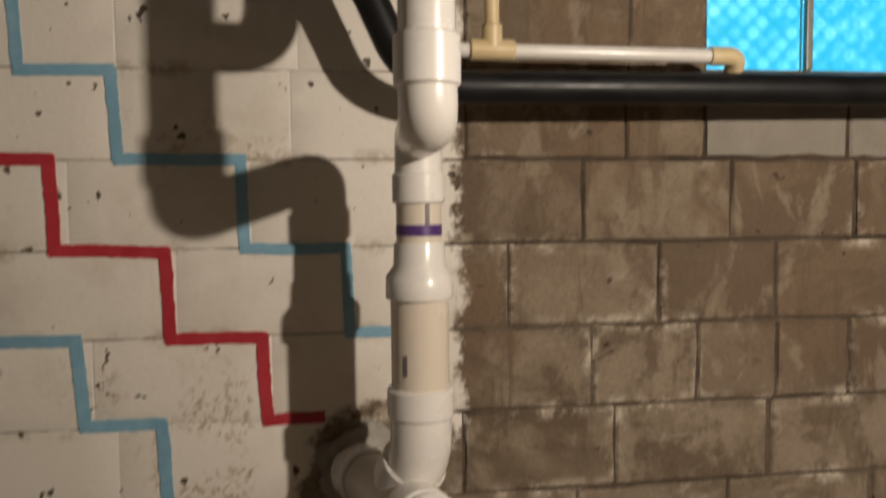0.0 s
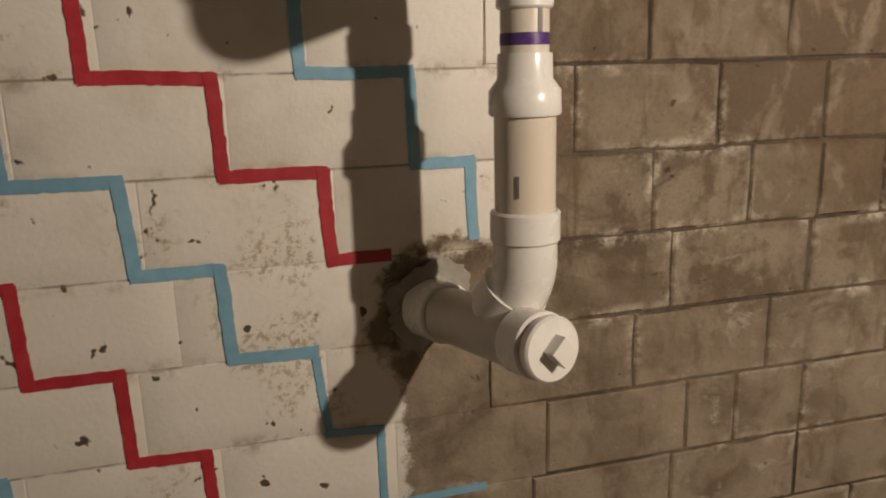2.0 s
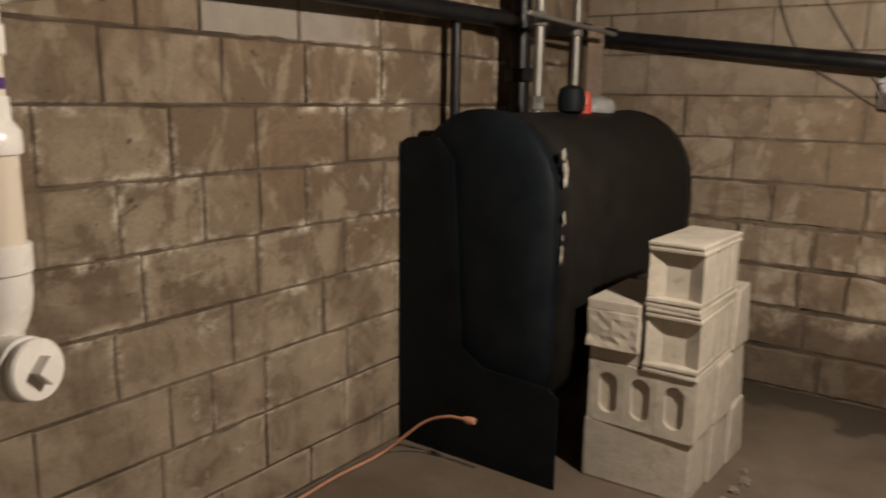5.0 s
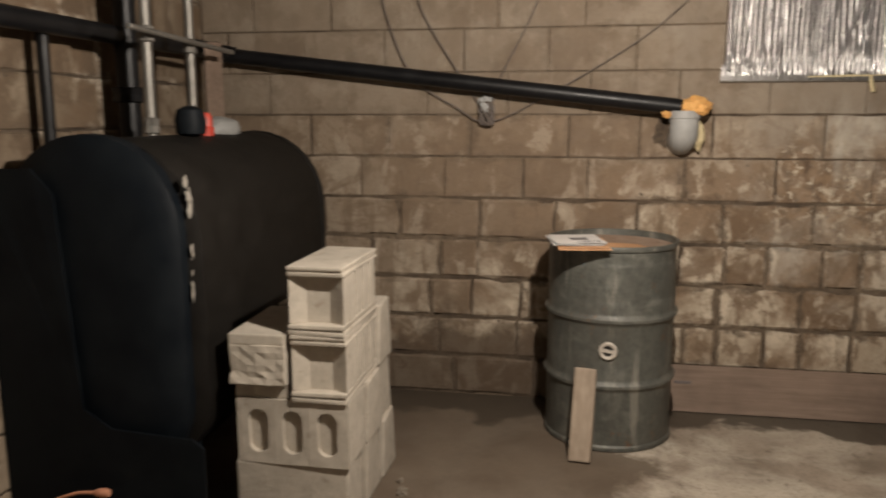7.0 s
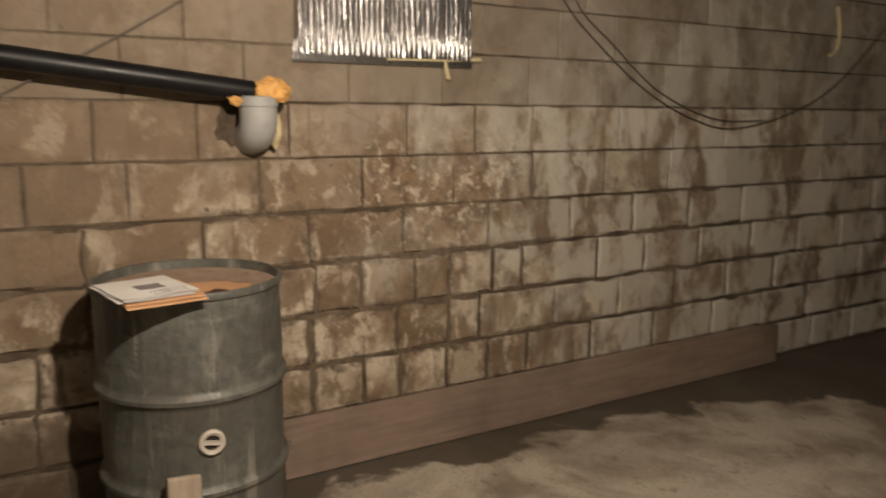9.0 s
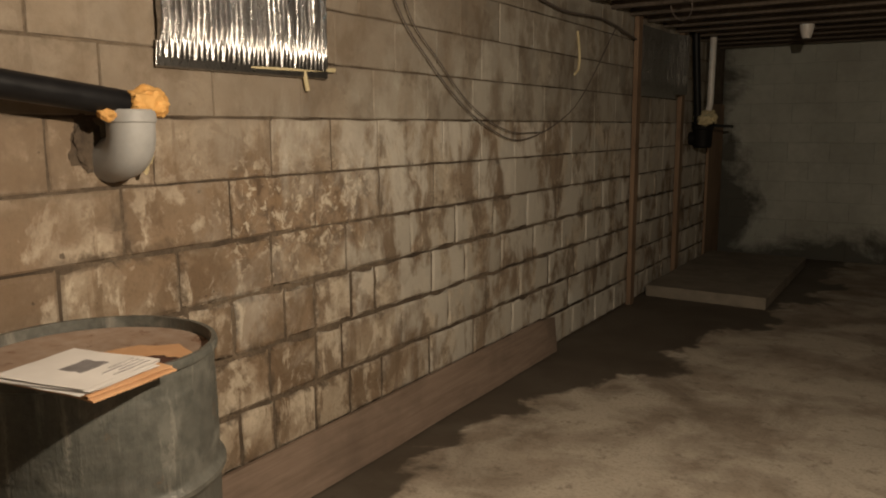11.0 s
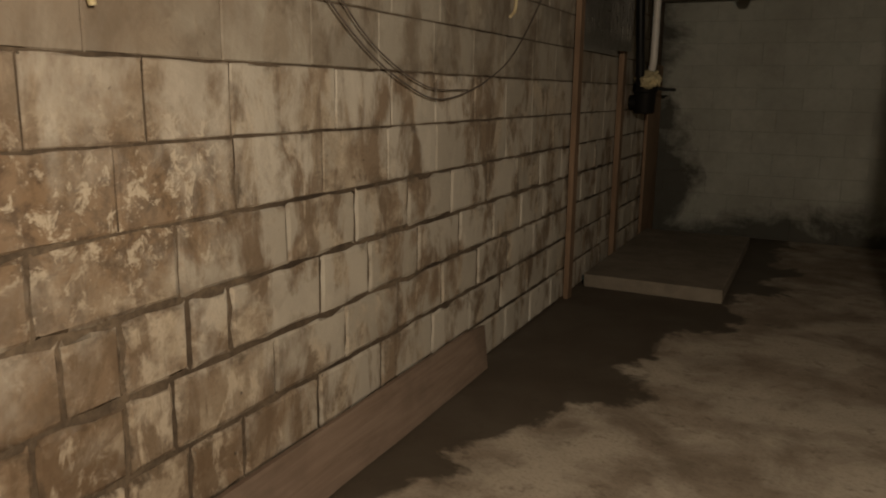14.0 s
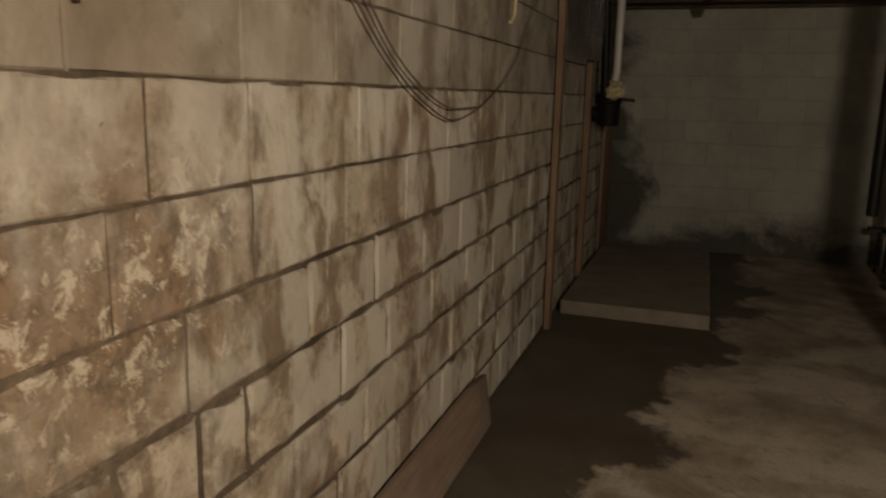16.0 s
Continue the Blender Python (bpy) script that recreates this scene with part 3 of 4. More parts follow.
# ---- the painted stepped lines ----
def stepped_line(name, corners, material, width, label):
    """A hand-painted line of brush strokes, one mesh, a little proud of the wall."""
    bm = bmesh.new()
    pts = [Vector(c) for c in corners]
    for i, (a, b) in enumerate(zip(pts, pts[1:])):
        d = (b - a).normalized()
        s = Vector((-d.y, d.x))
        a, b = a - d * width * 0.35, b + d * width * 0.35
        n = max(3, int((b - a).length / 0.012))
        y = A_Y - 0.0045 - 0.0008 * (i % 2)
        left, right = [], []
        for k in range(n + 1):
            c = a + (b - a) * k / n
            c += s * 0.004 * noise.noise((c.x * 6, c.y * 6, i))
            w1 = width * 0.5 * (1 + 0.22 * noise.noise((c.x * 60, c.y * 60, 3)))
            w2 = width * 0.5 * (1 + 0.22 * noise.noise((c.x * 60, c.y * 60, 9)))
            left.append(bm.verts.new((c.x + s.x * w1, y, c.y + s.y * w1)))
            right.append(bm.verts.new((c.x - s.x * w2, y, c.y - s.y * w2)))
        for k in range(n):
            bm.faces.new((left[k], left[k + 1], right[k + 1], right[k]))
    ret = bmesh.ops.extrude_face_region(bm, geom=bm.faces[:])
    for v in ret["geom"]:
        if isinstance(v, bmesh.types.BMVert):
            v.co.y += 0.012
    return tagged(part(name, bm, material), label, "painted line", "stepped lines on the wall", kind="structure")


blue_label = "pale blue hand-painted stepped line on white block wall"
red_label = "red hand-painted stepped line on white block wall"
stepped_line("painted_line", [(-0.70, 2.0), (-0.69, 1.765), (-0.5, 1.768), (-0.485, 1.57), (-0.22, 1.57), (-0.215, 1.365), (0.015, 1.362), (0.022, 1.162), (0.15, 1.162), (0.155, 0.99)], BLUE_LINE, 0.026, blue_label)
stepped_line("painted_line", [(-1.0, 1.575), (-0.635, 1.57), (-0.63, 1.367), (-0.395, 1.36), (-0.385, 1.16), (-0.18, 1.155), (-0.172, 0.96), (-0.05, 0.962)], RED_LINE, 0.028, red_label)
stepped_line("painted_line", [(-1.15, 1.37), (-0.81, 1.367), (-0.80, 1.165), (-0.59, 1.163), (-0.58, 0.967), (-0.412, 0.963), (-0.40, 0.76), (-0.225, 0.757)], BLUE_LINE, 0.028, blue_label)
stepped_line("painted_line", [(-0.222, 0.733), (-0.205, 0.55), (-0.085, 0.545), (-0.08, 0.342), (0.17, 0.348)], BLUE_LINE, 0.019, blue_label)
stepped_line("painted_line", [(-1.3, 0.965), (-0.815, 0.962), (-0.81, 0.755), (-0.632, 0.755), (-0.63, 0.55), (-0.478, 0.546), (-0.468, 0.34), (-0.24, 0.336), (-0.232, 0.14)], RED_LINE, 0.026, red_label)
stepped_line("painted_line", [(-1.3, 0.55), (-0.885, 0.546), (-0.875, 0.34), (-0.655, 0.34), (-0.645, 0.14)], BLUE_LINE, 0.026, blue_label)


# ---- white drain pipe with its trap bends ----
drain = thing("drain_pipe", "white plastic drain stack with offset bends and a clean-out cap", "pipe")
PX, PY = 0.155, 1.495
UX, UY = 0.138, 1.186
part("upper_pipe", rod((UX, UY, 1.655), (UX, UY, 2.43), 0.0445), PVC, drain, smooth=True)
part("collar", rod((UX, UY, 1.645), (UX, UY, 1.725), 0.0525), PVC, drain, smooth=True)
part("bend", tube(round_path([(UX, UY, 1.67), (UX + 0.002, UY, 1.592), (PX, PY, 1.597), (PX, PY, 1.50)], 0.13), 0.046, 28), PVC, drain, smooth=True)
part("trap_arm", tube(round_path([(UX, UY + 0.01, 1.86), (UX, 1.40, 1.845), (UX, 1.40, 2.43)], 0.09), 0.043, 24), PVC, drain, smooth=True)
part("collar", rod((PX, PY, 1.465), (PX, PY, 1.525), 0.0515), PVC, drain, smooth=True)
part("middle_pipe", rod((PX, PY, 1.36), (PX, PY, 1.47), 0.0445), PVC_BODY, drain, smooth=True)
part("primer_ring", rod((PX, PY, 1.400), (PX, PY, 1.428), 0.0452), PURPLE, drain, "smeared purple primer ring", smooth=True)
part("reducer", lathe(bmesh.new(), [(0.049, 1.39), (0.050, 1.386), (0.051, 1.345), (0.066, 1.325), (0.067, 1.285), (0.0645, 1.28)], 36, Matrix.Translation((PX, PY, 0))), PVC, drain, smooth=True)
part("lower_pipe", rod((PX, PY, 1.08), (PX, PY, 1.285), 0.0575), PVC_BODY, drain, "cream pipe with brown drip stains", smooth=True)
part("collar", rod((PX, PY, 1.045), (PX, PY, 1.105), 0.0665), PVC, drain, smooth=True)
part("elbow", tube(round_path([(PX, PY, 1.06), (PX, PY, 0.965), (PX - 0.035, PY + 0.055, 0.885)], 0.07), 0.061, 32), PVC, drain, smooth=True)
part("elbow_rim", tube([(PX - 0.012, PY + 0.020, 0.945), (PX - 0.030, PY + 0.047, 0.900)], 0.068, 32), PVC, drain, smooth=True)
tee_a, tee_b = Vector((0.035, 1.80, 0.835)), Vector((0.148, 1.40, 0.868))
part("tee_body", rod(tee_a, tee_b, 0.060, 32), PVC_DIRTY_SHADED, drain, smooth=True)
part("wall_collar", rod(tee_a, tee_a + (tee_b - tee_a) * 0.22, 0.068, 32), PVC, drain, smooth=True)
part("clean_out_collar", rod(tee_a + (tee_b - tee_a) * 0.86, tee_b + (tee_b - tee_a) * 0.02, 0.065, 32), PVC, drain, smooth=True)
cap_m = along(tee_b, tee_b + (tee_b - tee_a))
cap = part("cap", lathe(bmesh.new(), [(0.056, 0.0), (0.056, 0.016), (0.061, 0.017), (0.062, 0.032), (0.058, 0.037), (0.0005, 0.038)], 40, cap_m), PVC, drain, "round white clean-out cap", smooth=True)
part("nut", box(bmesh.new(), (-0.021, -0.021, 0.037), (0.021, 0.021, 0.066), 0.002, 0, cap_m @ pose(0.004, 0, 0, 0, 0, -48)), PVC, cap)
part("label_print", box(bmesh.new(), (-0.001, -0.003, 0), (0.001, 0.003, 0.04), 0, 0, pose(PX - 0.033, PY - 0.0475, 1.135, 0, 0, 55)), PRINT, drain)
part("label_print", box(bmesh.new(), (-0.001, -0.004, 0), (0.001, 0.004, 0.05), 0, 0, pose(PX + 0.012, PY - 0.0435, 1.425, 0, 0, 100)), PRINT, drain)

bm = bmesh.new()
blob((0.04, 1.80, 0.84), 0.10, 3.0, bm, (1.1, 0.22, 0.95), 0.5)
tagged(part("cement_patch", bm, CEMENT, smooth=True), "rough grey cement packed round the drain at the wall", "cement patch")

# ---- supply pipe and black drain line along the north wall ----
cp = thing("supply_pipe", "thin white water pipe with yellowed fittings below the ceiling", "pipe")
part("pipe", rod((0.22, 1.66, 1.795), (0.84, 1.66, 1.79), 0.0165, 16), PVC, cp, smooth=True)
part("riser", rod((0.335, 1.66, 1.80), (0.335, 1.66, 2.42), 0.0165, 16), PVC_OLD, cp, smooth=True)
tee = rod((0.285, 1.66, 1.796), (0.385, 1.66, 1.795), 0.023, 18)
rod((0.335, 1.66, 1.797), (0.335, 1.66, 1.85), 0.023, 18, tee)
part("tee", tee, PVC_OLD, cp, "yellowed glued tee", smooth=True)
part("elbow", tube(round_path([(0.835, 1.66, 1.79), (0.905, 1.66, 1.79), (0.905, 1.70, 1.745)], 0.035), 0.021, 18), PVC_OLD, cp, "yellowed elbow", smooth=True)

wp = thing("waste_line", "long black plastic waste pipe sloping along the walls", "pipe")
part("pipe", tube(round_path([(-0.16, 1.64, 2.40), (0.071, 1.64, 1.90), (0.135, 1.64, 1.76), (0.23, 1.64, 1.712), (3.2, 1.73, 1.735)], 0.07), 0.036, 20), BLACK, wp, smooth=True)
part("elbow", tube(round_path([(3.17, 1.73, 1.74), (3.30, 1.73, 1.74), (3.30, 1.60, 1.712)], 0.09), 0.042, 20), BLACK, wp, smooth=True)
part("pipe", rod((3.30, 1.62, 1.712), (3.285, -0.55, 1.458), 0.036, 20), BLACK, wp, smooth=True)
bm = bmesh.new()
rod((2.06, 1.73, 1.72), (2.06, 1.73, 1.10), 0.022, 16, bm)
part("drop_pipe", bm, BLACK, wp, smooth=True)

tagged(part("broken_hole", blob((3.384, -0.49, 1.345), 0.060, 6.0, None, (0.16, 0.8, 1.2), 0.6), MORTAR, smooth=True), "dark broken hole in the block beside the hub", "hole")
hub = thing("wall_hub", "grey plastic pipe hub set into the block wall", "pipe hub")
part("hub_body", tube(round_path([(3.285, -0.565, 1.44), (3.285, -0.565, 1.32), (3.40, -0.565, 1.30)], 0.07), 0.064, 28), PVC_GREY, hub, smooth=True)
part("hub_rim", rod((3.285, -0.565, 1.405), (3.285, -0.565, 1.442), 0.068, 28), PVC_GREY, hub, smooth=True)
tagged(part("foam_sealant", blob((3.265, -0.61, 1.462), 0.050, 1.0, None, (0.9, 1.2, 0.8)), FOAM, smooth=True), "orange expanding foam on top of the grey hub", "foam")
tagged(part("foam_sealant", blob((3.275, -0.485, 1.43), 0.026, 5.0, None, (0.8, 1.0, 0.8)), FOAM, smooth=True), "orange expanding foam beside the black pipe", "foam")
tagged(part("foam_sealant", blob((3.335, -0.637, 1.33), 0.034, 8.0, None, (0.8, 0.7, 1.7)), YELLOW_FOAM, smooth=True), "yellow foam running down beside the hub", "foam")


# ---- black tank in the corner ----
def obround(bm, x0, x1, cy, half, z0, z1, bulge=0.03, n=14):
    """A tank body of upright oval section along x, with softly domed ends."""
    def ring(x, k):
        out = []
        for j in range(2 * n + 2):
            up = j <= n
            a = math.pi * (j / n if up else (j - n - 1) / n) + (0 if up else math.pi)
            c = z1 - half if up else z0 + half
            out.append(bm.verts.new((x, cy + half * k * math.cos(a), (z0 + z1) / 2 + (c - (z0 + z1) / 2) * (0.35 + 0.65 * k) + half * k * math.sin(a))))
        return out
    stops = [(x0 - bulge, 0.35), (x0 - bulge * 0.9, 0.7), (x0 - bulge * 0.5, 0.93), (x0, 1.0), (x1, 1.0), (x1 + bulge * 0.5, 0.93), (x1 + bulge * 0.9, 0.7), (x1 + bulge, 0.35)]
    rings = [ring(x, k) for x, k in stops]
    m = len(rings[0])
    for a, b in zip(rings, rings[1:]):
        for i in range(m):
            bm.faces.new((a[i], a[(i + 1) % m], b[(i + 1) % m], b[i]))
    bm.faces.new(rings[0][::-1])
    bm.faces.new(rings[-1])
    return bm


tank = thing("oil_tank", "large black upright oval fuel tank in the corner", "tank")
part("body", obround(bmesh.new(), 1.93, 3.17, 1.45, 0.335, 0.17, 1.345), TANK_GREY, tank, smooth=True)
part("end_band", obround(bmesh.new(), 1.87, 1.935, 1.475, 0.315, 0.16, 1.36, 0.045), TANK, tank, "glossy black end cap of the tank", smooth=True)
part("end_band", obround(bmesh.new(), 3.14, 3.175, 1.45, 0.341, 0.162, 1.35, 0.03), TANK_GREY, tank, smooth=True)
for x in (2.0, 3.0):
    for y in (1.22, 1.68):
        part("leg", rod((x, y, 0), (x, y, 0.30), 0.024, 14), TANK, tank, smooth=True)
for i, (dx, dz, k) in enumerate(((0.0, 1.21, 0.7), (0.012, 1.16, 1.0), (0.015, 1.12, 0.9), (0.07, 1.01, 1.5), (0.03, 0.985, 1.7), (0.08, 0.94, 1.1), (0.02, 0.91, 0.8), (0.015, 0.85, 1.2))):
    part("sealant_smear", blob((1.905 + dx, 1.150 - dx * 0.2, dz), 0.011 * k, i * 2.7, None, (1.3, 0.35, 2.2), 0.9), CEMENT, tank, "pale smear of sealant", smooth=True)

shield = thing("tank_shield", "dull black sheet metal shield standing before the tank", "metal sheet")
bm = bmesh.new()
outline = [(1.802, 0.0), (1.802, 1.20)] + [(1.742 + 0.06 * math.cos(a), 1.20 + 0.05 * math.sin(a)) for a in (0.4, 0.8, 1.2, 1.57)] + [(1.62, 1.252), (1.55, 1.17), (1.50, 0.46), (1.40, 0.40), (1.12, 0.38), (1.08, 0.35), (1.08, 0.0)]
fr = [bm.verts.new((1.80 + 0.012 * noise.noise((yy * 4, zz * 4, 0)), yy, zz)) for yy, zz in outline]
bm.faces.new(fr)
ex = bmesh.ops.extrude_face_region(bm, geom=bm.faces[:])
for v in ex["geom"]:
    if isinstance(v, bmesh.types.BMVert):
        v.co.x += 0.006
part("sheet", bm, TANK, shield)


def riser(name, label, x, y, z0, z1, r, material, couplings):
    ob = thing(name, label, "pipe")
    part("pipe", rod((x, y, z0), (x, y, z1), r, 16), material, ob, smooth=True)
    for z in couplings:
        part("coupling", lathe(bmesh.new(), [(r * 1.25, z - 0.03), (r * 1.5, z - 0.026), (r * 1.35, z), (r * 1.5, z + 0.026), (r * 1.25, z + 0.03)], 8, Matrix.Translation((x, y, 0))), material, ob)
    return ob


riser("fill_pipe", "galvanised fill pipe rising from the tank top", 2.36, 1.52, 1.335, 2.42, 0.022, STEEL, (1.38, 1.72))
riser("vent_pipe", "galvanised vent pipe rising from the tank top", 2.66, 1.50, 1.335, 2.42, 0.019, STEEL, (1.37, 1.70))
riser("black_flue", "black pipe behind the tank", 2.52, 1.70, 1.25, 2.42, 0.045, BLACK, (1.5,))
cross = thing("cross_pipe", "thin steel pipe across the tank risers", "pipe")
part("pipe", rod((2.15, 1.46, 1.725), (2.98, 1.46, 1.70), 0.011, 12), STEEL, cross, smooth=True)
gauge = thing("tank_gauge", "small red float gauge on the tank top", "gauge")
part("gauge_body", lathe(bmesh.new(), [(0.03, 1.338), (0.032, 1.37), (0.026, 1.375), (0.026, 1.41), (0.015, 1.43)], 18, Matrix.Translation((2.57, 1.40, 0))), RED, gauge, smooth=True)
filt = thing("tank_filter", "dark round filter on the tank top", "filter")
part("filter_body", lathe(bmesh.new(), [(0.03, 1.338), (0.055, 1.35), (0.06, 1.40), (0.05, 1.44), (0.02, 1.455)], 22, Matrix.Translation((2.44, 1.40, 0))), TANK, filt, smooth=True)
dome = thing("tank_cover", "dull grey rounded cover on the tank top", "cover")
part("cover_body", blob((2.82, 1.46, 1.36), 0.10, 4.0, None, (1.2, 0.8, 0.55), 0.08), PVC_GREY, dome, smooth=True)
card = thing("ragged_board", "ragged tan board standing behind the tank", "board")
part("board_sheet", one_box((3.02, 1.60, 1.34), (3.16, 1.62, 1.76), 0.004, 0.012), BOARD_WOOD, card)

# ---- orange cord on the floor ----
cord = thing("extension_cord", "orange-pink electric cord trailing along the wall foot", "cord")
part("cable", tube(sagging([(0.75, 1.77, 0.008), (1.13, 1.755, 0.009), (1.38, 1.765, 0.009), (1.62, 1.74, 0.02), (1.70, 1.61, 0.15), (1.71, 1.50, 0.205), (1.715, 1.42, 0.215)], 8), 0.006, 10), CORD, cord, smooth=True)
part("plug", lathe(bmesh.new(), [(0.006, 0), (0.013, 0.01), (0.016, 0.035), (0.012, 0.05)], 12, along((1.715, 1.425, 0.215), (1.72, 1.36, 0.215))), CORD, cord, smooth=True)
cord2 = thing("thin_cable", "thin dark cable lying on the floor by the tank", "cable")
part("cable", tube(sagging([(1.10, 1.79, 0.006), (1.55, 1.785, 0.006), (1.70, 1.72, 0.006), (1.76, 1.60, 0.006), (1.77, 1.40, 0.006)], 8), 0.005, 8), WIRE, cord2, smooth=True)


# ---- stack of loose concrete blocks ----
def slab_with_slots(L, H, depth, cores=3):
    """The cored face of a block: a slab facing -x with round-ended slots let into it."""
    bm = bmesh.new()
    pitch = (L - 0.03) / cores
    rad, tall = 0.036, H - 0.075
    for i in range(cores):
        y0, y1 = 0.015 + i * pitch, 0.015 + (i + 1) * pitch
        cy = 0.015 + (i + 0.5) * pitch
        hole, edge = [], []
        for k in range(24):
            a = 2 * math.pi * k / 24
            q = Vector((rad * math.cos(a), rad * math.sin(a) + (tall / 2 - rad) * (1 if math.sin(a) >= 0 else -1)))
            hole.append((cy + q.x, H / 2 + q.y))
            far = 1 / max(abs(q.x) / (((y1 if q.x > 0 else y0) - cy) * (1 if q.x > 0 else -1) or 1), abs(q.y) / (H / 2), 1e-6)
            edge.append((cy + q.x * far, H / 2 + q.y * far))
        outer = [bm.verts.new((0, *p)) for p in edge]
        inner = [bm.verts.new((0.002, *p)) for p in hole]
        deep = [bm.verts.new((depth, *p)) for p in hole]
        for k in range(24):
            n = (k + 1) % 24
            bm.faces.new((outer[k], outer[n], inner[n], inner[k]))
            bm.faces.new((inner[k], inner[n], deep[n], deep[k]))
        bm.faces.new(deep)
    bmesh.ops.remove_doubles(bm, verts=bm.verts[:], dist=0.001)
    return bm


def cored_block(D, L, H):
    ob = new("concrete_block")
    part("cored_face", slab_with_slots(L, H, 0.022), CINDER, ob)
    part("block_body", one_box((0.062, 0.001, 0.001), (D, L - 0.001, H - 0.001), 0.006, 0.002), CINDER, ob)
    bm = bmesh.new()
    for a, b in (((0.001, 0.0, 0.0), (0.062, 0.016, H)), ((0.001, L - 0.016, 0.0), (0.062, L, H)), ((0.001, 0.016, 0.0), (0.062, L - 0.016, 0.012)), ((0.001, 0.016, H - 0.012), (0.062, L - 0.016, H))):
        box(bm, a, b)
    part("rim", bm, CINDER, ob)
    return ob


def end_block(D, W, H):
    """A block seen end on: two lipped flanges, a hollow end with sloping cheeks between them, and ribbed sides."""
    ob = new("concrete_block")
    t = 0.036
    for z in (0.0, H - t):
        bm = one_box((0.0, 0.0, z), (D, W, z + t * 0.42), 0.004, 0.002)
        box(bm, (0.005, 0.004, z + t * 0.42), (D - 0.004, W - 0.004, z + t * 0.60), 0.002)
        box(bm, (-0.002, 0.001, z + t * 0.60), (D, W - 0.001, z + t), 0.005, 0.002)
        part("flange", bm, CINDER, ob)
    bm = bmesh.new()
    plan = [(0.010, 0.004), (0.012, 0.008), (0.036, 0.058), (0.036, W - 0.058), (0.012, W - 0.008), (0.010, W - 0.004), (0.075, W - 0.004), (0.075, 0.004)]
    low, high = [bm.verts.new((x, y, t)) for x, y in plan], [bm.verts.new((x, y, H - t)) for x, y in plan]
    for k in range(len(plan)):
        m = (k + 1) % len(plan)
        bm.faces.new((low[k], low[m], high[m], high[k]))
    bm.faces.new(low[::-1])
    bm.faces.new(high)
    part("end_web", bm, CINDER, ob)
    ribs = 4
    for i in range(ribs):
        a = 0.076 + (D - 0.084) * i / ribs
        b = 0.076 + (D - 0.084) * (i + 1) / ribs
        part("side_web", one_box((a, 0.003, t), (b - 0.016, W - 0.003, H - t), 0.004, 0.0015), CINDER, ob)
        part("side_groove", one_box((b - 0.016, 0.013, t), (b, W - 0.013, H - t)), CINDER, ob)
    return ob


def plain_block(D, L, H):
    ob = new("concrete_block")
    part("block_body", one_box((0, 0, 0), (D, L, H), 0.010, 0.007), CINDER, ob)
    return ob


def rough_block(D, W, H):
    """A block seen end on whose face is a broken, bulging lump between its flanges."""
    ob = new("concrete_block")
    t = 0.036
    part("flange", one_box((0.010, 0, H - t), (D, W, H), 0.005, 0.003), CINDER, ob)
    part("flange", one_box((0.045, 0.004, 0), (D, W - 0.004, 0.055), 0.005, 0.003), CINDER, ob)
    bm = one_box((0.010, 0.002, 0.055), (D - 0.01, W - 0.002, H - t), 0.004)
    bmesh.ops.subdivide_edges(bm, edges=bm.edges[:], cuts=5, use_grid_fill=True)
    for v in bm.verts:
        k = max(0.0, 1 - v.co.x / 0.12)
        v.co += Vector((-0.012, 0.006, 0.003)) * k * (noise.noise(v.co * 14) + noise.noise(v.co * 37) * 0.6)
    part("broken_face", bm, CINDER, ob, "broken bulging end face")
    return ob


SX, SY, CH = 1.97, 0.645, 0.234
blocks = [
    ("plain", (SX + 0.01, SY + 0.01, 0.0), 1.0), ("side", (SX, SY, CH), -0.8),
    ("end", (SX - 0.01, SY, 2 * CH), 0.0), ("rough", (SX - 0.03, SY + 0.21, 2 * CH), 1.2),
    ("end", (SX - 0.015, SY + 0.004, 3 * CH), -1.5),
]
makers = {"rough": rough_block(0.40, 0.196, CH - 0.002), "end": end_block(0.40, 0.196, CH - 0.002), "side": cored_block(0.196, 0.40, CH - 0.002), "plain": plain_block(0.196, 0.40, CH - 0.002)}
words = {"rough": "pale concrete block with a broken end face", "end": "pale hollow concrete block in a rough stack", "side": "pale concrete block laid with three cores showing", "plain": "plain-faced pale concrete block in the stack"}
blocks += [("plain", (SX + 0.21, SY - 0.005, 0.0), 0.6), ("plain", (SX + 0.205, SY - 0.012, CH), -0.5), ("plain", (SX + 0.415, SY - 0.015, 0.0), 0.3), ("plain", (SX + 0.41, SY + 0.006, CH), -1.2), ("plain", (SX + 0.40, SY - 0.008, 2 * CH), 0.8)]
used = set()
for kind, at, turn in blocks:
    ob = makers[kind]
    if kind in used:
        ob = copy_thing(ob, pose(*at, 0, 0, turn))
    else:
        used.add(kind)
        ob.matrix_basis = pose(*at, 0, 0, turn)
    tagged(ob, words[kind], "concrete block", "stack of loose blocks")
for i in range(4):
    bm = blob((2.10 + 0.09 * i, 0.56 - 0.012 * (i % 3), 0.008), 0.012 + 0.004 * (i % 3), i * 3.1, None, (1.2, 1.0, 0.7), 0.6)
    tagged(part("rubble_chip", bm, SLAB), "small broken chip of concrete on the floor", "rubble", "chips beside the blocks")

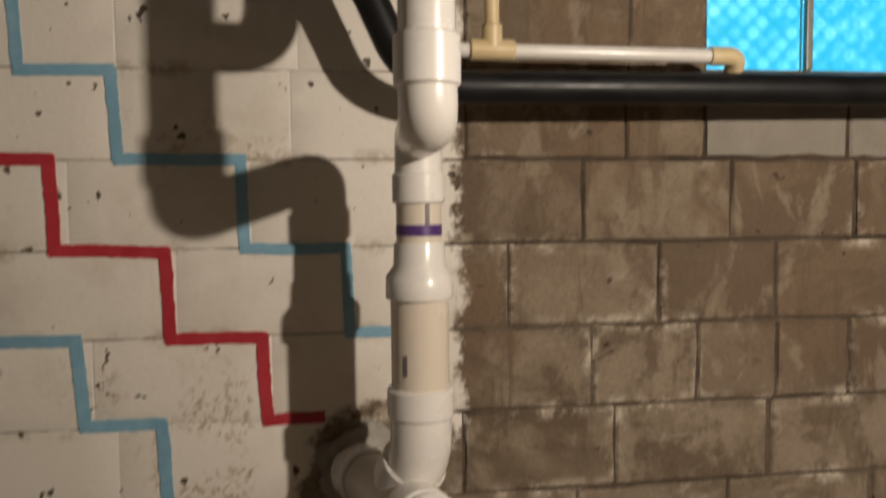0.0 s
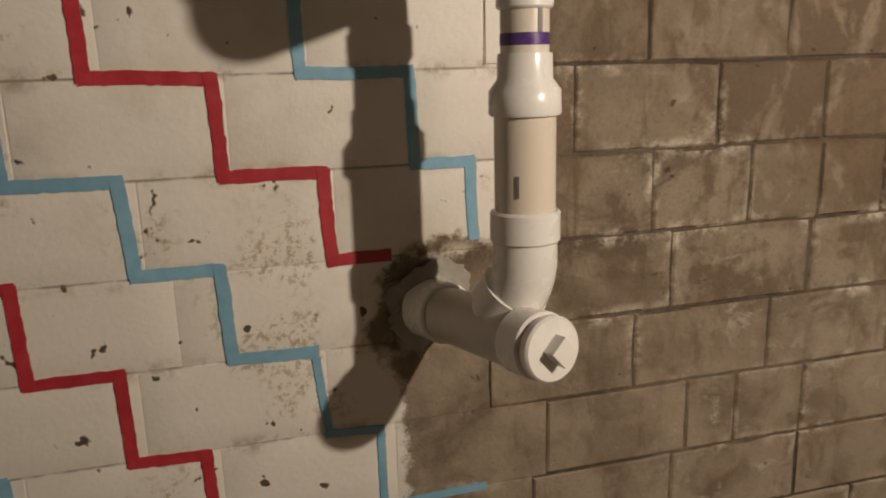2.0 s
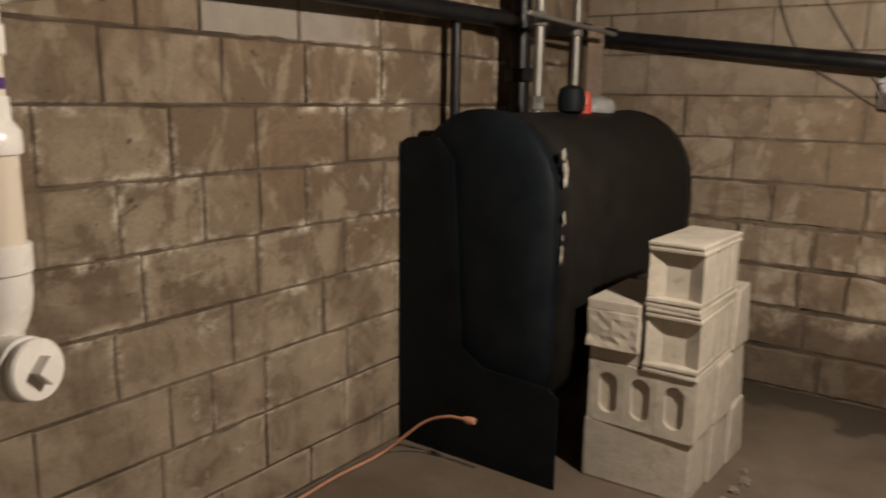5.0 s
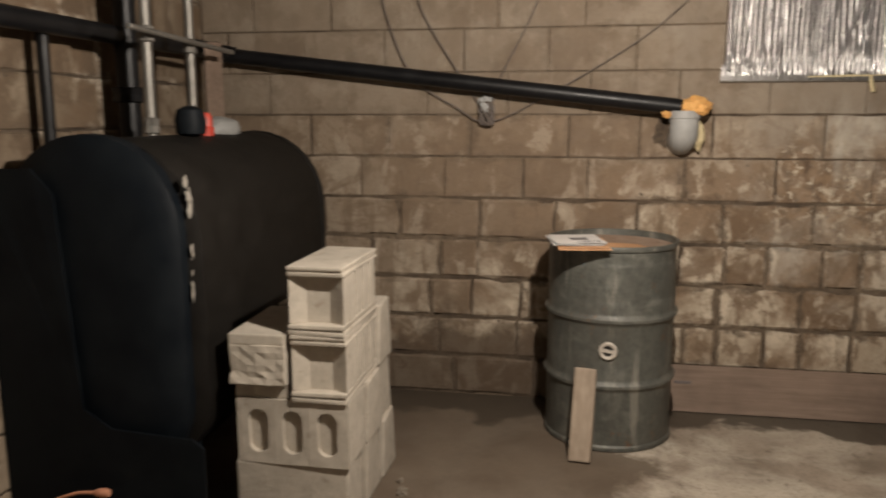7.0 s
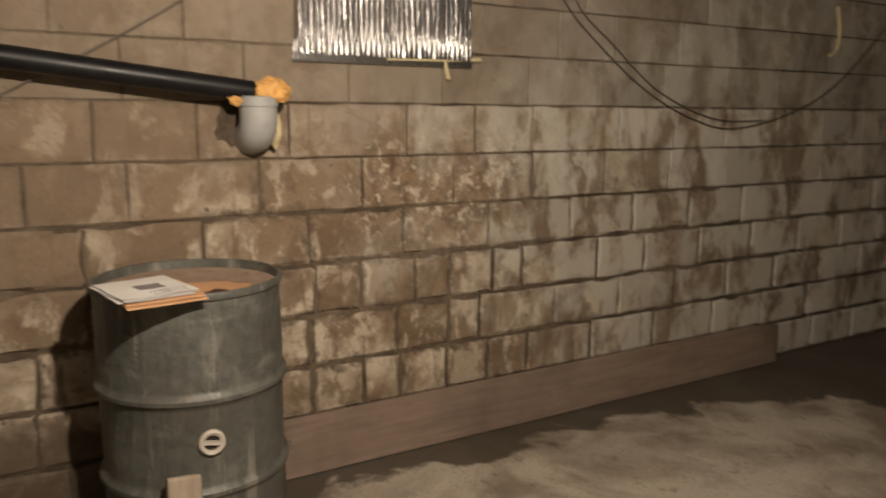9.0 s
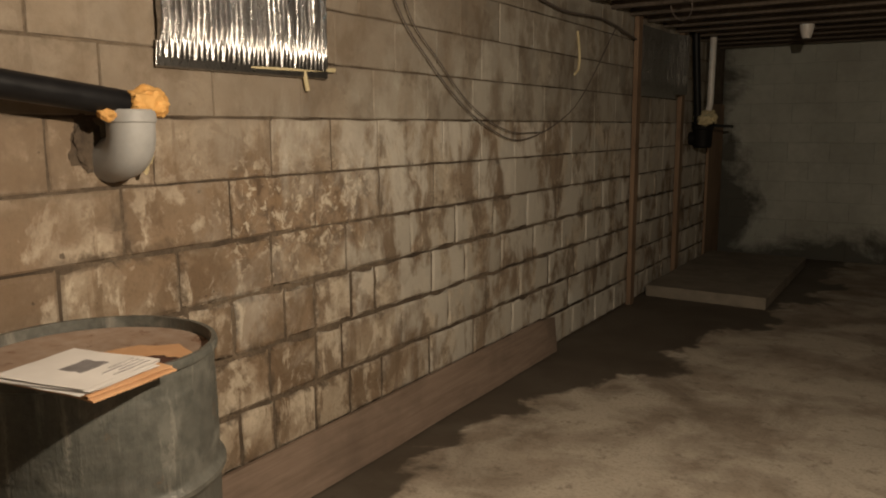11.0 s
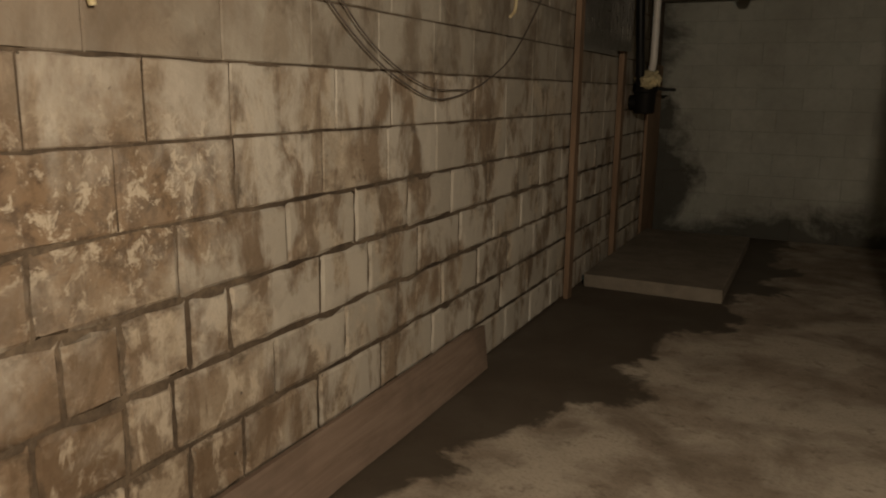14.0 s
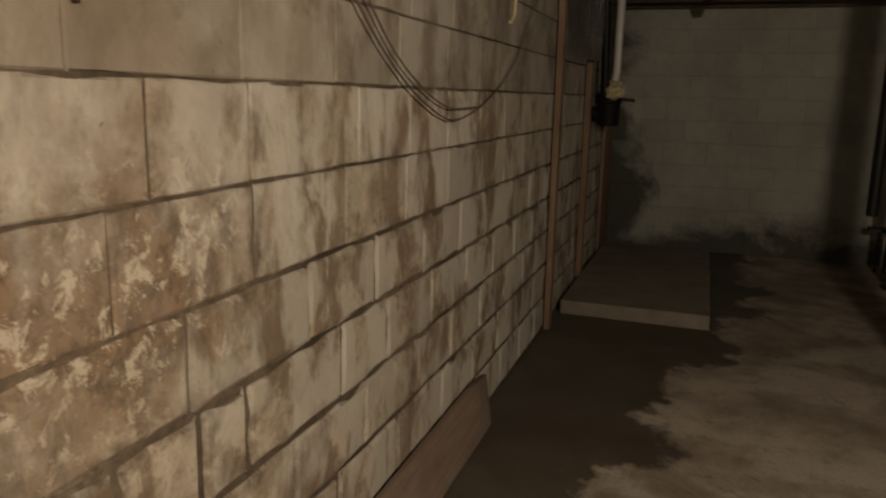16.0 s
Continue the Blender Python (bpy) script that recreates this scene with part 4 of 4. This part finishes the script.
# ---- steel drum ----
DX, DY = 3.06, -0.255
drum = thing("steel_drum", "dark grey-green dented steel drum with two hoops", "drum", (DX, DY, 0))
prof = [(0.272, 0.0), (0.283, 0.006), (0.283, 0.02), (0.276, 0.028)]
for z in (0.29, 0.575):
    prof += [(0.277, z - 0.03), (0.280, z - 0.018), (0.291, z - 0.006), (0.291, z + 0.006), (0.280, z + 0.018), (0.277, z + 0.03)]
z = 0.655
while z < 0.80:
    prof += [(0.2785, z), (0.2755, z + 0.009)]
    z += 0.018
prof += [(0.277, 0.83), (0.277, 0.862), (0.285, 0.868), (0.287, 0.878), (0.284, 0.888), (0.272, 0.888), (0.270, 0.855)]
bm = lathe(bmesh.new(), prof, 64)
for v in bm.verts:
    a = math.atan2(v.co.y, v.co.x)
    k = 1 + 0.011 * noise.noise((math.cos(a) * 2, math.sin(a) * 2, v.co.z * 4)) + 0.004 * noise.noise((math.cos(a) * 7, math.sin(a) * 7, v.co.z * 16))
    v.co.x *= k
    v.co.y *= k
body = part("body", bm, DRUM, drum, smooth=True)
part("lid", lathe(bmesh.new(), [(0.2690, 0.850), (0.2690, 0.8600), (0.262, 0.8610), (0.255, 0.8580), (0.0005, 0.8590)], 48), RUST, drum, "rusty flat drum lid", smooth=True)
face = Vector((-0.985, 0.06, 0)).normalized()
bung = part("bung", lathe(bmesh.new(), [(0.038, -0.004), (0.038, 0.012), (0.033, 0.017), (0.024, 0.013), (0.023, 0.002), (0.0005, 0.002)], 28, along(face * 0.276 + Vector((0, 0, 0.45)), face * 0.5 + Vector((0, 0, 0.45)))), PVC_DIRTY_SHADED, drum, "pale tan bung ring", smooth=True)
part("bung_plug", lathe(bmesh.new(), [(0.0235, 0.0), (0.0235, 0.005), (0.0005, 0.006)], 24, along(face * 0.276 + Vector((0, 0, 0.45)), face * 0.5 + Vector((0, 0, 0.45)))), IRON, bung, "dark plug inside the ring", smooth=True)
part("bung_bar", box(bmesh.new(), (-0.026, -0.006, 0.003), (0.026, 0.006, 0.011), 0.002, 0, along(face * 0.276 + Vector((0, 0, 0.45)), face * 0.5 + Vector((0, 0, 0.45))) @ pose(0, 0, 0, 0, 0, -10)), PVC_DIRTY_SHADED, bung)

plank = thing("short_plank", "short weathered plank leaning on the drum", "plank")
part("plank_body", one_box((-0.022, -0.046, 0), (0.022, 0.046, 0.385), 0.009, 0.004, pose(2.665, -0.135, 0.004, 0, 14, -8)), OLD_WOOD, plank)

def loose_sheet(bm, x0, x1, y0, y1, z, thick, seed, m, droop=0.0):
    """A limp sheet: wavy, its near edge drooping, with slightly uneven sides."""
    nu, nv = 14, 14
    grid = []
    for i in range(nu + 1):
        row = []
        for k in range(nv + 1):
            u, v = i / nu, k / nv
            x = x0 + (x1 - x0) * u + 0.003 * noise.noise((v * 3, seed, 0))
            y = y0 + (y1 - y0) * v + 0.003 * noise.noise((u * 3, seed, 5))
            h = z + 0.0018 * (1 + noise.noise((u * 2.2, v * 2.2, seed))) - droop * max(0.0, 0.35 - u) ** 2
            row.append(bm.verts.new(m @ Vector((x, y, h))))
        grid.append(row)
    for a, b in zip(grid, grid[1:]):
        for k in range(nv):
            bm.faces.new((a[k], a[k + 1], b[k + 1], b[k]))
    ret = bmesh.ops.extrude_face_region(bm, geom=bm.faces[:])
    for v in ret["geom"]:
        if isinstance(v, bmesh.types.BMVert):
            v.co.z += thick
    return bm


folder = thing("paper_folder", "orange-brown folder lying on the drum lid", "folder")
fm = pose(2.845, -0.115, 0.888, 0, 0, 8)
part("back_cover", loose_sheet(bmesh.new(), -0.128, 0.12, -0.105, 0.11, 0.0, 0.004, 1.0, fm, 0.05), CARD, folder, smooth=True)
part("front_cover", loose_sheet(bmesh.new(), -0.120, 0.12, -0.103, 0.108, 0.0060, 0.0030, 4.0, fm @ pose(0, 0, 0, 0, 0, -1.5), 0.03), CARD, folder, smooth=True)
for i, turn in enumerate((1.0, 6.5, 3.5)):
    papers = thing("paper_sheet", "printed white sheet lying on the folder" if i == 2 else "creased white sheet under another on the folder", "paper", group="sheets on the folder")
    sm = fm @ pose(0.004 * i, 0.012 - 0.004 * i, 0, 0, 0, turn)
    part("sheet", loose_sheet(bmesh.new(), -0.112, 0.125, -0.088, 0.118, 0.0110 + 0.0040 * i, 0.0008, 7.0 + 3 * i, sm), PAPER, papers, smooth=True)
    if i == 2:
        part("print_block", loose_sheet(bmesh.new(), -0.03, 0.03, -0.03, 0.045, 0.0202, 0.0008, 13.0, sm), INK, papers)
        for k in range(4):
            part("print_line", loose_sheet(bmesh.new(), -0.10 + 0.014 * k, -0.097 + 0.014 * k, -0.07, 0.03 - 0.03 * (k % 2), 0.0202, 0.0008, 13.0, sm), INK, papers)
cardp = thing("torn_card", "torn orange cardboard with a ragged hole on the lid", "cardboard")
bm = bmesh.new()
ring = [bm.verts.new((2.93 + 0.12 * k * math.cos(a), -0.26 + 0.15 * k * math.sin(a), 0.8615)) for a, k in [(i * math.pi / 9, 1 + 0.18 * noise.noise((i * 0.9, 2, 0))) for i in range(18)]]
bm.faces.new(ring)
ex = bmesh.ops.extrude_face_region(bm, geom=bm.faces[:])
for v in ex["geom"]:
    if isinstance(v, bmesh.types.BMVert):
        v.co.z += 0.004
part("card_sheet", bm, CARD, cardp)
part("hole", blob((2.87, -0.30, 0.8660), 0.040, 7.0, None, (1.1, 0.8, 0.05), 0.7), RUST_DARK, cardp, "dark ragged hole")

# ---- long plank along the east wall ----
lp = thing("long_plank", "long brown plank leaning along the foot of the wall", "plank")
bm = bmesh.new()
n = 16
rows = []
for i in range(n + 1):
    y = -0.55 - 2.98 * i / n
    w = 0.006 * noise.noise((0, y * 2, 0))
    top = 0.225 if i < n else 0.205
    rows.append([bm.verts.new(p) for p in ((3.305 + w, y, 0.006), (3.328 + w, y, 0.003), (3.374, y - (0.06 if i == n else 0), top - 0.004), (3.352, y - (0.06 if i == n else 0), top))])
for a, b in zip(rows, rows[1:]):
    for k in range(4):
        bm.faces.new((a[k], a[(k + 1) % 4], b[(k + 1) % 4], b[k]))
bm.faces.new(rows[0][::-1])
bm.faces.new(rows[-1])
part("plank_body", bm, BOARD_WOOD, lp)
part("dark_slot", one_box((3.332, -0.665, 0.135), (3.342, -0.585, 0.150), 0.002), PRINT, lp, "dark slot near the end")


# ---- foil over the two east windows ----
def foil_cover(y0, y1, z0, z1, label, ridge, seed, bulge=0.0):
    ob = thing("foil_cover", label, "foil", group="foil over the windows")
    bm = bmesh.new()
    nu, nv = 260, 16
    grid = []
    for j in range(nv + 1):
        row = []
        for i in range(nu + 1):
            y = y0 + (y1 - y0) * i / nu
            t = j / nv
            z = z0 + (z1 - z0) * t + 0.012 * noise.noise((y * 4, seed, 0)) * (1 - t)
            k = min(1.0, t * 5)
            ph = i * 0.82 + 1.6 * noise.noise((y * 9, z * 1.2, seed))
            x = B_X - 0.030 - ridge * k * (0.5 + 0.5 * math.sin(ph)) - 0.006 * noise.noise((y * 30, z * 18, seed)) - bulge * max(0.0, (i / nu - 0.6) / 0.4) ** 2
            row.append(bm.verts.new((x, y, z)))
        grid.append(row)
    for a, b in zip(grid, grid[1:]):
        for i in range(nu):
            bm.faces.new((a[i], a[i + 1], b[i + 1], b[i]))
    ret = bmesh.ops.extrude_face_region(bm, geom=bm.faces[:])
    for v in ret["geom"]:
        if isinstance(v, bmesh.types.BMVert):
            v.co.x += 0.012
    part("foil_sheet", bm, FOIL, ob, smooth=True)
    hem = one_box((B_X - 0.026, min(y0, y1) - 0.01, z0 - 0.03), (B_X - 0.018, max(y0, y1) + 0.01, z0 + 0.05), 0.003, 0.004)
    part("hem", hem, FOIL, ob, "dull crumpled lower hem")
    return ob


foil_cover(-0.735, -1.475, 1.60, 2.15, "ridged silver foil insulation over a basement window", 0.017, 1.0)
foil_cover(-5.15, -6.10, 1.66, 2.16, "shiny silver foil insulation over the far window", 0.010, 7.0, 0.10)
bm = tube(sagging([(3.372, -1.10, 1.592), (3.37, -1.34, 1.597), (3.37, -1.53, 1.606)], 8), 0.009, 10)
tube(sagging([(3.37, -1.36, 1.598), (3.368, -1.365, 1.57), (3.37, -1.378, 1.525)], 6), 0.009, 10, bm)
tagged(part("foam_bead", bm, YELLOW_FOAM, smooth=True), "yellow foam bead dripping below the foil", "foam")


# ---- cables on the east wall ----
def cable(name, points, label, r=0.004):
    ob = thing(name, label, "cable", group="cables on the east wall")
    part("strand", tube(sagging([(B_X - 0.028, y, z) for y, z in points], 8), r * 0.8, 8), WIRE, ob, smooth=True)


cable("hanging_cable", [(0.90, 2.2), (0.84, 1.91), (0.71, 1.61), (0.48, 1.45), (0.35, 1.39), (0.14, 1.47), (-0.41, 1.80), (-0.80, 2.18)], "thin dark cable looping down the wall")
cable("hanging_cable", [(0.72, 2.2), (0.66, 1.91), (0.42, 1.53), (0.34, 1.42)], "dark cable hanging to a knotted bundle")
cable("hanging_cable", [(0.04, 2.2), (0.13, 1.90), (0.28, 1.60), (0.33, 1.42)], "dark cable hanging to a knotted bundle")
cable("hanging_cable", [(-1.75, 2.2), (-1.95, 1.88), (-2.16, 1.70), (-2.45, 1.51), (-2.76, 1.38), (-3.10, 1.32), (-3.58, 1.41), (-4.0, 1.60), (-4.6, 2.1)], "sagging dark cable across the wall", 0.004)
cable("hanging_cable", [(-1.90, 2.2), (-2.02, 1.88), (-2.25, 1.70), (-2.55, 1.50), (-2.95, 1.37), (-3.35, 1.36)], "loose end of a sagging dark cable", 0.0035)
knot = thing("cable_knot", "tangled knot of cable and grey cloth on the wall", "cable knot")
bm = bmesh.new()
for i in range(5):
    a = i * 1.3
    tube([(3.345 + 0.012 * math.cos(k * 0.7 + a), 0.345 + 0.035 * math.cos(k * 0.6 + a), 1.43 + 0.055 * math.sin(k * 0.6 + a * 1.7)) for k in range(11)], 0.006, 8, bm)
part("coil", bm, WIRE, knot, smooth=True)
part("cloth", blob((3.355, 0.35, 1.47), 0.035, 2.0, None, (0.5, 0.9, 1.3), 0.5), PVC_GREY, knot, smooth=True)


# ---- studs, pipes and pad at the far end ----
def stud(y0, y1, x0, z1, label):
    ob = thing("wall_stud", label, "stud", group="studs on the east wall")
    part("stud_body", one_box((x0, y0, 0), (B_X - 0.016, y1, z1), 0.004, 0.002), POST_WOOD, ob)


stud(-5.09, -5.00, 3.335, 2.44, "upright reddish wooden stud against the wall")
stud(-6.32, -6.22, 3.335, 2.44, "upright reddish wooden stud beside the foil")
stud(-7.95, -7.35, 3.345, 1.62, "broad reddish-brown board in the far corner")
hub2 = thing("far_drain", "dark pipe hub with yellow foam and pipes above", "pipe")
part("hub_body", lathe(bmesh.new(), [(0.07, 1.19), (0.085, 1.20), (0.09, 1.36), (0.10, 1.37), (0.10, 1.43), (0.08, 1.44)], 28, Matrix.Translation((3.26, -6.72, 0))), TANK_GREY, hub2, smooth=True)
part("hub_tail", rod((3.26, -6.72, 1.28), (3.385, -6.72, 1.28), 0.06, 20), TANK_GREY, hub2, smooth=True)
part("white_riser", tube(round_path([(3.26, -6.70, 1.42), (3.22, -6.78, 1.56), (3.22, -6.80, 2.43)], 0.1), 0.030, 18), PVC, hub2, "white riser pipe", smooth=True)
part("black_riser", tube([(3.28, -6.60, 1.42), (3.30, -6.42, 2.43)], 0.035, 18), BLACK, hub2, "black sloping pipe", smooth=True)
bm = bmesh.new()
for i in range(4):
    blob((3.22 + 0.02 * (i % 2), -6.60 - 0.075 * i, 1.455 + 0.014 * (i % 3)), 0.075, i * 4.0, bm, (1, 1, 0.7), 0.5)
part("foam", bm, YELLOW_FOAM, hub2, "lumpy yellow foam", smooth=True)
part("branch", rod((3.24, -6.75, 1.40), (3.12, -7.3, 1.39), 0.014, 12), BLACK, hub2, smooth=True)

bm = one_box((2.40, -7.55, 0.0), (3.34, -5.38, 0.095), 0.012, 0.004)
tagged(part("concrete_pad", bm, SLAB), "low worn concrete pad on the floor by the wall", "concrete pad")


def steel_post(x, y, r, lean=0.0):
    ob = thing("support_post", "dark round steel support post", "post", group="support posts")
    part("shaft", rod((x, y, 0.012), (x + lean, y, 2.19), r, 20), IRON, ob, smooth=True)
    part("base_plate", one_box((x - 0.08, y - 0.08, 0), (x + 0.08, y + 0.08, 0.012), 0.002), IRON, ob)
    part("top_plate", one_box((x + lean - 0.08, y - 0.08, 2.188), (x + lean + 0.08, y + 0.08, 2.199), 0.002), IRON, ob)


steel_post(1.29, -2.47, 0.042)
steel_post(1.04, -7.1, 0.045)
# dark upright rod added for a dark band on the far wall
far_upright = thing("far_pipe", "dark upright band against the far wall", "pipe")
part("pipe", rod((1.08, -7.99, 0.45), (1.08, -7.99, 2.43), 0.045, 16), IRON, far_upright, smooth=True)
stand = thing("far_stand", "small dark metal stand by the far wall", "stand")
for i in range(3):
    part("leg", rod((0.92 + 0.07 * i, -7.72, 0), (0.92 + 0.07 * i, -7.72, 0.36), 0.012, 8), IRON, stand, smooth=True)
part("top", one_box((0.86, -7.80, 0.358), (1.14, -7.62, 0.385), 0.004), IRON, stand)

# ---- dark board before the painted wall ----
crate = thing("upright_board", "dark brown wooden board standing upright on the floor", "board")
part("panel", one_box((-1.05, 0.757, 0.0), (-0.344, 0.785, 0.997), 0.006, 0.001), DARKBOX, crate)
part("edge_strip", one_box((-1.05, 0.750, 0.955), (-0.35, 0.757, 0.99), 0.002), DARKBOX, crate)

loop = thing("wire_loop", "loop of thin wire hanging from the joists", "wire")
part("strand", tube([(2.78 + 0.03 * math.cos(a), -4.10 + 0.13 * math.cos(a), 2.13 + 0.10 * math.sin(a)) for a in [2 * math.pi * i / 24 for i in range(24)]], 0.004, 8), WIRE, loop, smooth=True)
run = thing("ceiling_cable", "dark cable running along the top of the wall", "cable")
part("strand", tube(sagging([(3.36, -2.9, 2.16), (3.35, -3.6, 2.08), (3.35, -4.3, 2.10), (3.34, -4.95, 2.03)], 8), 0.008, 8), WIRE, run, smooth=True)
bm = tube(sagging([(3.376, -3.92, 1.99), (3.374, -3.95, 1.86), (3.374, -3.94, 1.76), (3.376, -3.88, 1.72)], 6), 0.008, 8)
tagged(part("foam_bead", bm, YELLOW_FOAM, smooth=True), "thin pale foam bead running down the wall", "foam")

# ---- bare bulb ----
lamp = thing("ceiling_bulb", "bare lit bulb in a white porcelain holder", "bulb")
hx, hy, hz = LIGHT
part("holder", lathe(bmesh.new(), [(0.022, hz + 0.075), (0.03, hz + 0.08), (0.055, hz + 0.17), (0.06, 2.199)], 24, Matrix.Translation((hx, hy, 0))), PVC, lamp, smooth=True)
glass = part("glass", lathe(bmesh.new(), [(0.016, hz + 0.08), (0.02, hz + 0.06), (0.031, hz + 0.02), (0.031, hz - 0.01), (0.02, hz - 0.028), (0.0005, hz - 0.034)], 24, Matrix.Translation((hx, hy, 0))), BULB, lamp, smooth=True)
glass.visible_shadow = False
spare = thing("ceiling_socket", "small white unlit lamp holder under the joists", "lamp holder")
part("holder", lathe(bmesh.new(), [(0.03, 2.09), (0.035, 2.10), (0.055, 2.17), (0.055, 2.199)], 20, Matrix.Translation((2.35, -6.2, 0))), PVC, spare, smooth=True)


# ---- the blocks of the walls ----
def courses(first, u0, u1, joints, pitch, top):
    """Rectangles (u0, u1, z0, z1) of a rough bond: the upright joints known in each course, carried on at the pitch."""
    rng = random.Random(7)
    out = []
    for k in range(13):
        z0, z1 = max(first + k * COURSE, 0.0), min(first + (k + 1) * COURSE, top)
        if z1 - z0 < 0.03:
            continue
        line = sorted(joints.get(k, [0.1 + pitch * 0.5 * (k % 2)]))
        while line[0] > u0:
            line.insert(0, line[0] - pitch * rng.choice((1.0, 1.0, 1.02, 0.97)))
        while line[-1] < u1:
            line.append(line[-1] + pitch * rng.choice((1.0, 1.0, 1.02, 0.97)))
        for a, b in zip(line, line[1:]):
            while b - a > pitch * 1.35:
                out.append((a, a + pitch, z0, z1))
                a += pitch
            out.append((a, b, z0, z1))
    return [(max(a, u0), min(b, u1), c, d) for a, b, c, d in out if min(b, u1) - max(a, u0) > 0.03]


def block_mesh(L, H, proud, seed, material, joint):
    """The face of one laid block: worn, chipped edges; local u along x, v up, face towards -y."""
    rng = random.Random(seed)
    bm = bmesh.new()
    j = joint / 2
    q = max(0.003, joint * 0.7)
    nu, nv = max(2, round(L / 0.075)), 3
    jx = j * 0.72
    xs = [jx] + [jx + q + (L - 2 * jx - 2 * q) * i / nu for i in range(nu + 1)] + [L - jx]
    zs = [j] + [j + q + (H - 2 * j - 2 * q) * i / nv for i in range(nv + 1)] + [H - j]
    grid = []
    for r, z in enumerate(zs):
        row = []
        for c, x in enumerate(xs):
            er, ec = r in (0, len(zs) - 1), c in (0, len(xs) - 1)
            y = -proud * (0.25 if er or ec else 1.0) + rng.uniform(-0.10, 0.10) * proud
            chip = rng.uniform(0.4, 1.1) * joint if rng.random() < 0.12 else 0.0
            dx = (rng.uniform(-0.35, 0.35) * joint + (chip if c == 0 else -chip)) if ec else 0
            dz = (rng.uniform(-0.35, 0.35) * joint + (chip if r == 0 else -chip)) if er else 0
            row.append(bm.verts.new((x + dx, y, z + dz)))
        grid.append(row)
    for a, b in zip(grid, grid[1:]):
        for c in range(len(xs) - 1):
            bm.faces.new((a[c], a[c + 1], b[c + 1], b[c]))
    loop = grid[0] + [r[-1] for r in grid[1:]] + grid[-1][-2::-1] + [r[0] for r in grid[-2:0:-1]]
    back = [bm.verts.new((v.co.x, 0.004, v.co.z)) for v in loop]
    for i in range(len(loop)):
        bm.faces.new((loop[i], back[i], back[(i + 1) % len(loop)], loop[(i + 1) % len(loop)]))
    me = bpy.data.meshes.new("block")
    bm.normal_update()
    bm.to_mesh(me)
    bm.free()
    me.materials.append(material)
    for p in me.polygons:
        p.use_smooth = True
    me.set_sharp_from_angle(angle=radians(22))
    return me


def lay(wall, rects, put, proud, material, joint, hole=None):
    """The blocks of a wall, one object each, sharing meshes of like size."""
    made = {}
    for i, (a, b, c, d) in enumerate(rects):
        pieces = [(a, b)]
        if hole and c < hole[3] and d > hole[2]:
            if c < hole[2] - 0.02:
                d = min(d, hole[2]) if b > hole[0] and a < hole[1] else d
            if d > hole[2] + 0.005:
                pieces = [(a, min(b, hole[0])), (max(a, hole[1]), b)]
        for p, q in pieces:
            if q - p < 0.03 or d - c < 0.03:
                continue
            key = (round(q - p, 2), round(d - c, 2), i % 4)
            if key not in made:
                made[key] = block_mesh(q - p, d - c, proud, int(key[0] * 100) * 31 + int(key[1] * 100) * 7 + key[2], material, joint)
            ob = new("block", made[key])
            ob.parent = wall
            ob.matrix_basis = put(p, c)


NORTH_JOINTS = {
    2: [0.337, 0.885, 1.10, 1.499], 3: [-0.20, 0.184, 0.575, 0.972, 1.376], 4: [-0.11, 0.29, 0.674, 1.088, 1.483],
    5: [-0.16, 0.24, 0.614, 0.888, 1.10, 1.301, 1.713], 6: [-0.37, 0.031, 0.402, 0.785, 1.094, 1.506],
    7: [-0.20, 0.181, 0.589, 0.973, 1.308, 1.70], 8: [0.30, 0.699, 0.899, 1.29],
}
EAST_JOINTS = {
    1: [-0.627, -0.777, -1.0, -1.165, -1.39, -1.60, -1.82, -2.20, -2.62, -3.06], 2: [0.625, 0.417, 0.17, -0.36, -0.771, -1.15, -1.40, -1.556, -1.975, -2.374, -2.76],
    3: [0.934, 0.577, 0.386, 0.0, -0.40, -0.589, -0.80, -0.99, -1.237, -1.40, -1.62, -1.78, -2.225, -2.53], 4: [0.789, 0.382, 0.005, -0.384, -0.78, -1.18, -1.597, -2.054, -2.44],
    5: [0.984, 0.553, 0.165, -0.142, -0.59, -1.0, -1.42, -1.825, -2.25, -2.674], 6: [0.427, -0.048, -0.38, -0.71, -1.20, -1.52, -1.82, -2.33, -2.70, -3.07],
    7: [-0.55, -0.949, -1.36, -1.795, -2.20, -2.61, -3.05], 8: [-0.35, -0.75, -1.16, -1.56, -1.95, -2.278, -2.7],
}
north = courses(FIRST_A, -1.6, B_X, NORTH_JOINTS, 0.398, TOP)
lay(wall_north, [r for r in north if r[0] + r[1] < 0.5], lambda u, v: pose(u, A_Y, v), 0.0015, PAINTED, 0.001)
lay(wall_north, [r for r in north if r[0] + r[1] >= 0.5], lambda u, v: pose(u, A_Y, v), 0.006, PAINTED, 0.0075, WIN)
east = courses(FIRST_B, -7.4, A_Y - 0.012, EAST_JOINTS, 0.405, TOP)


def on_east(u, v):
    return Matrix.Translation((B_X, u, v)) @ Matrix(((0, 1, 0, 0), (1, 0, 0, 0), (0, 0, 1, 0), (0, 0, 0, 1)))


lay(wall_east, [r for r in east if r[2] < 1.0], on_east, 0.009, BLOCK, 0.016)
lay(wall_east, [r for r in east if 1.0 <= r[2] < 1.40], on_east, 0.005, BLOCK, 0.007)
lay(wall_east, [r for r in east if r[2] >= 1.40], on_east, 0.005, BLOCK, 0.005)
south = courses(0.0, 0.4, B_X - 0.012, {}, 0.40, TOP)
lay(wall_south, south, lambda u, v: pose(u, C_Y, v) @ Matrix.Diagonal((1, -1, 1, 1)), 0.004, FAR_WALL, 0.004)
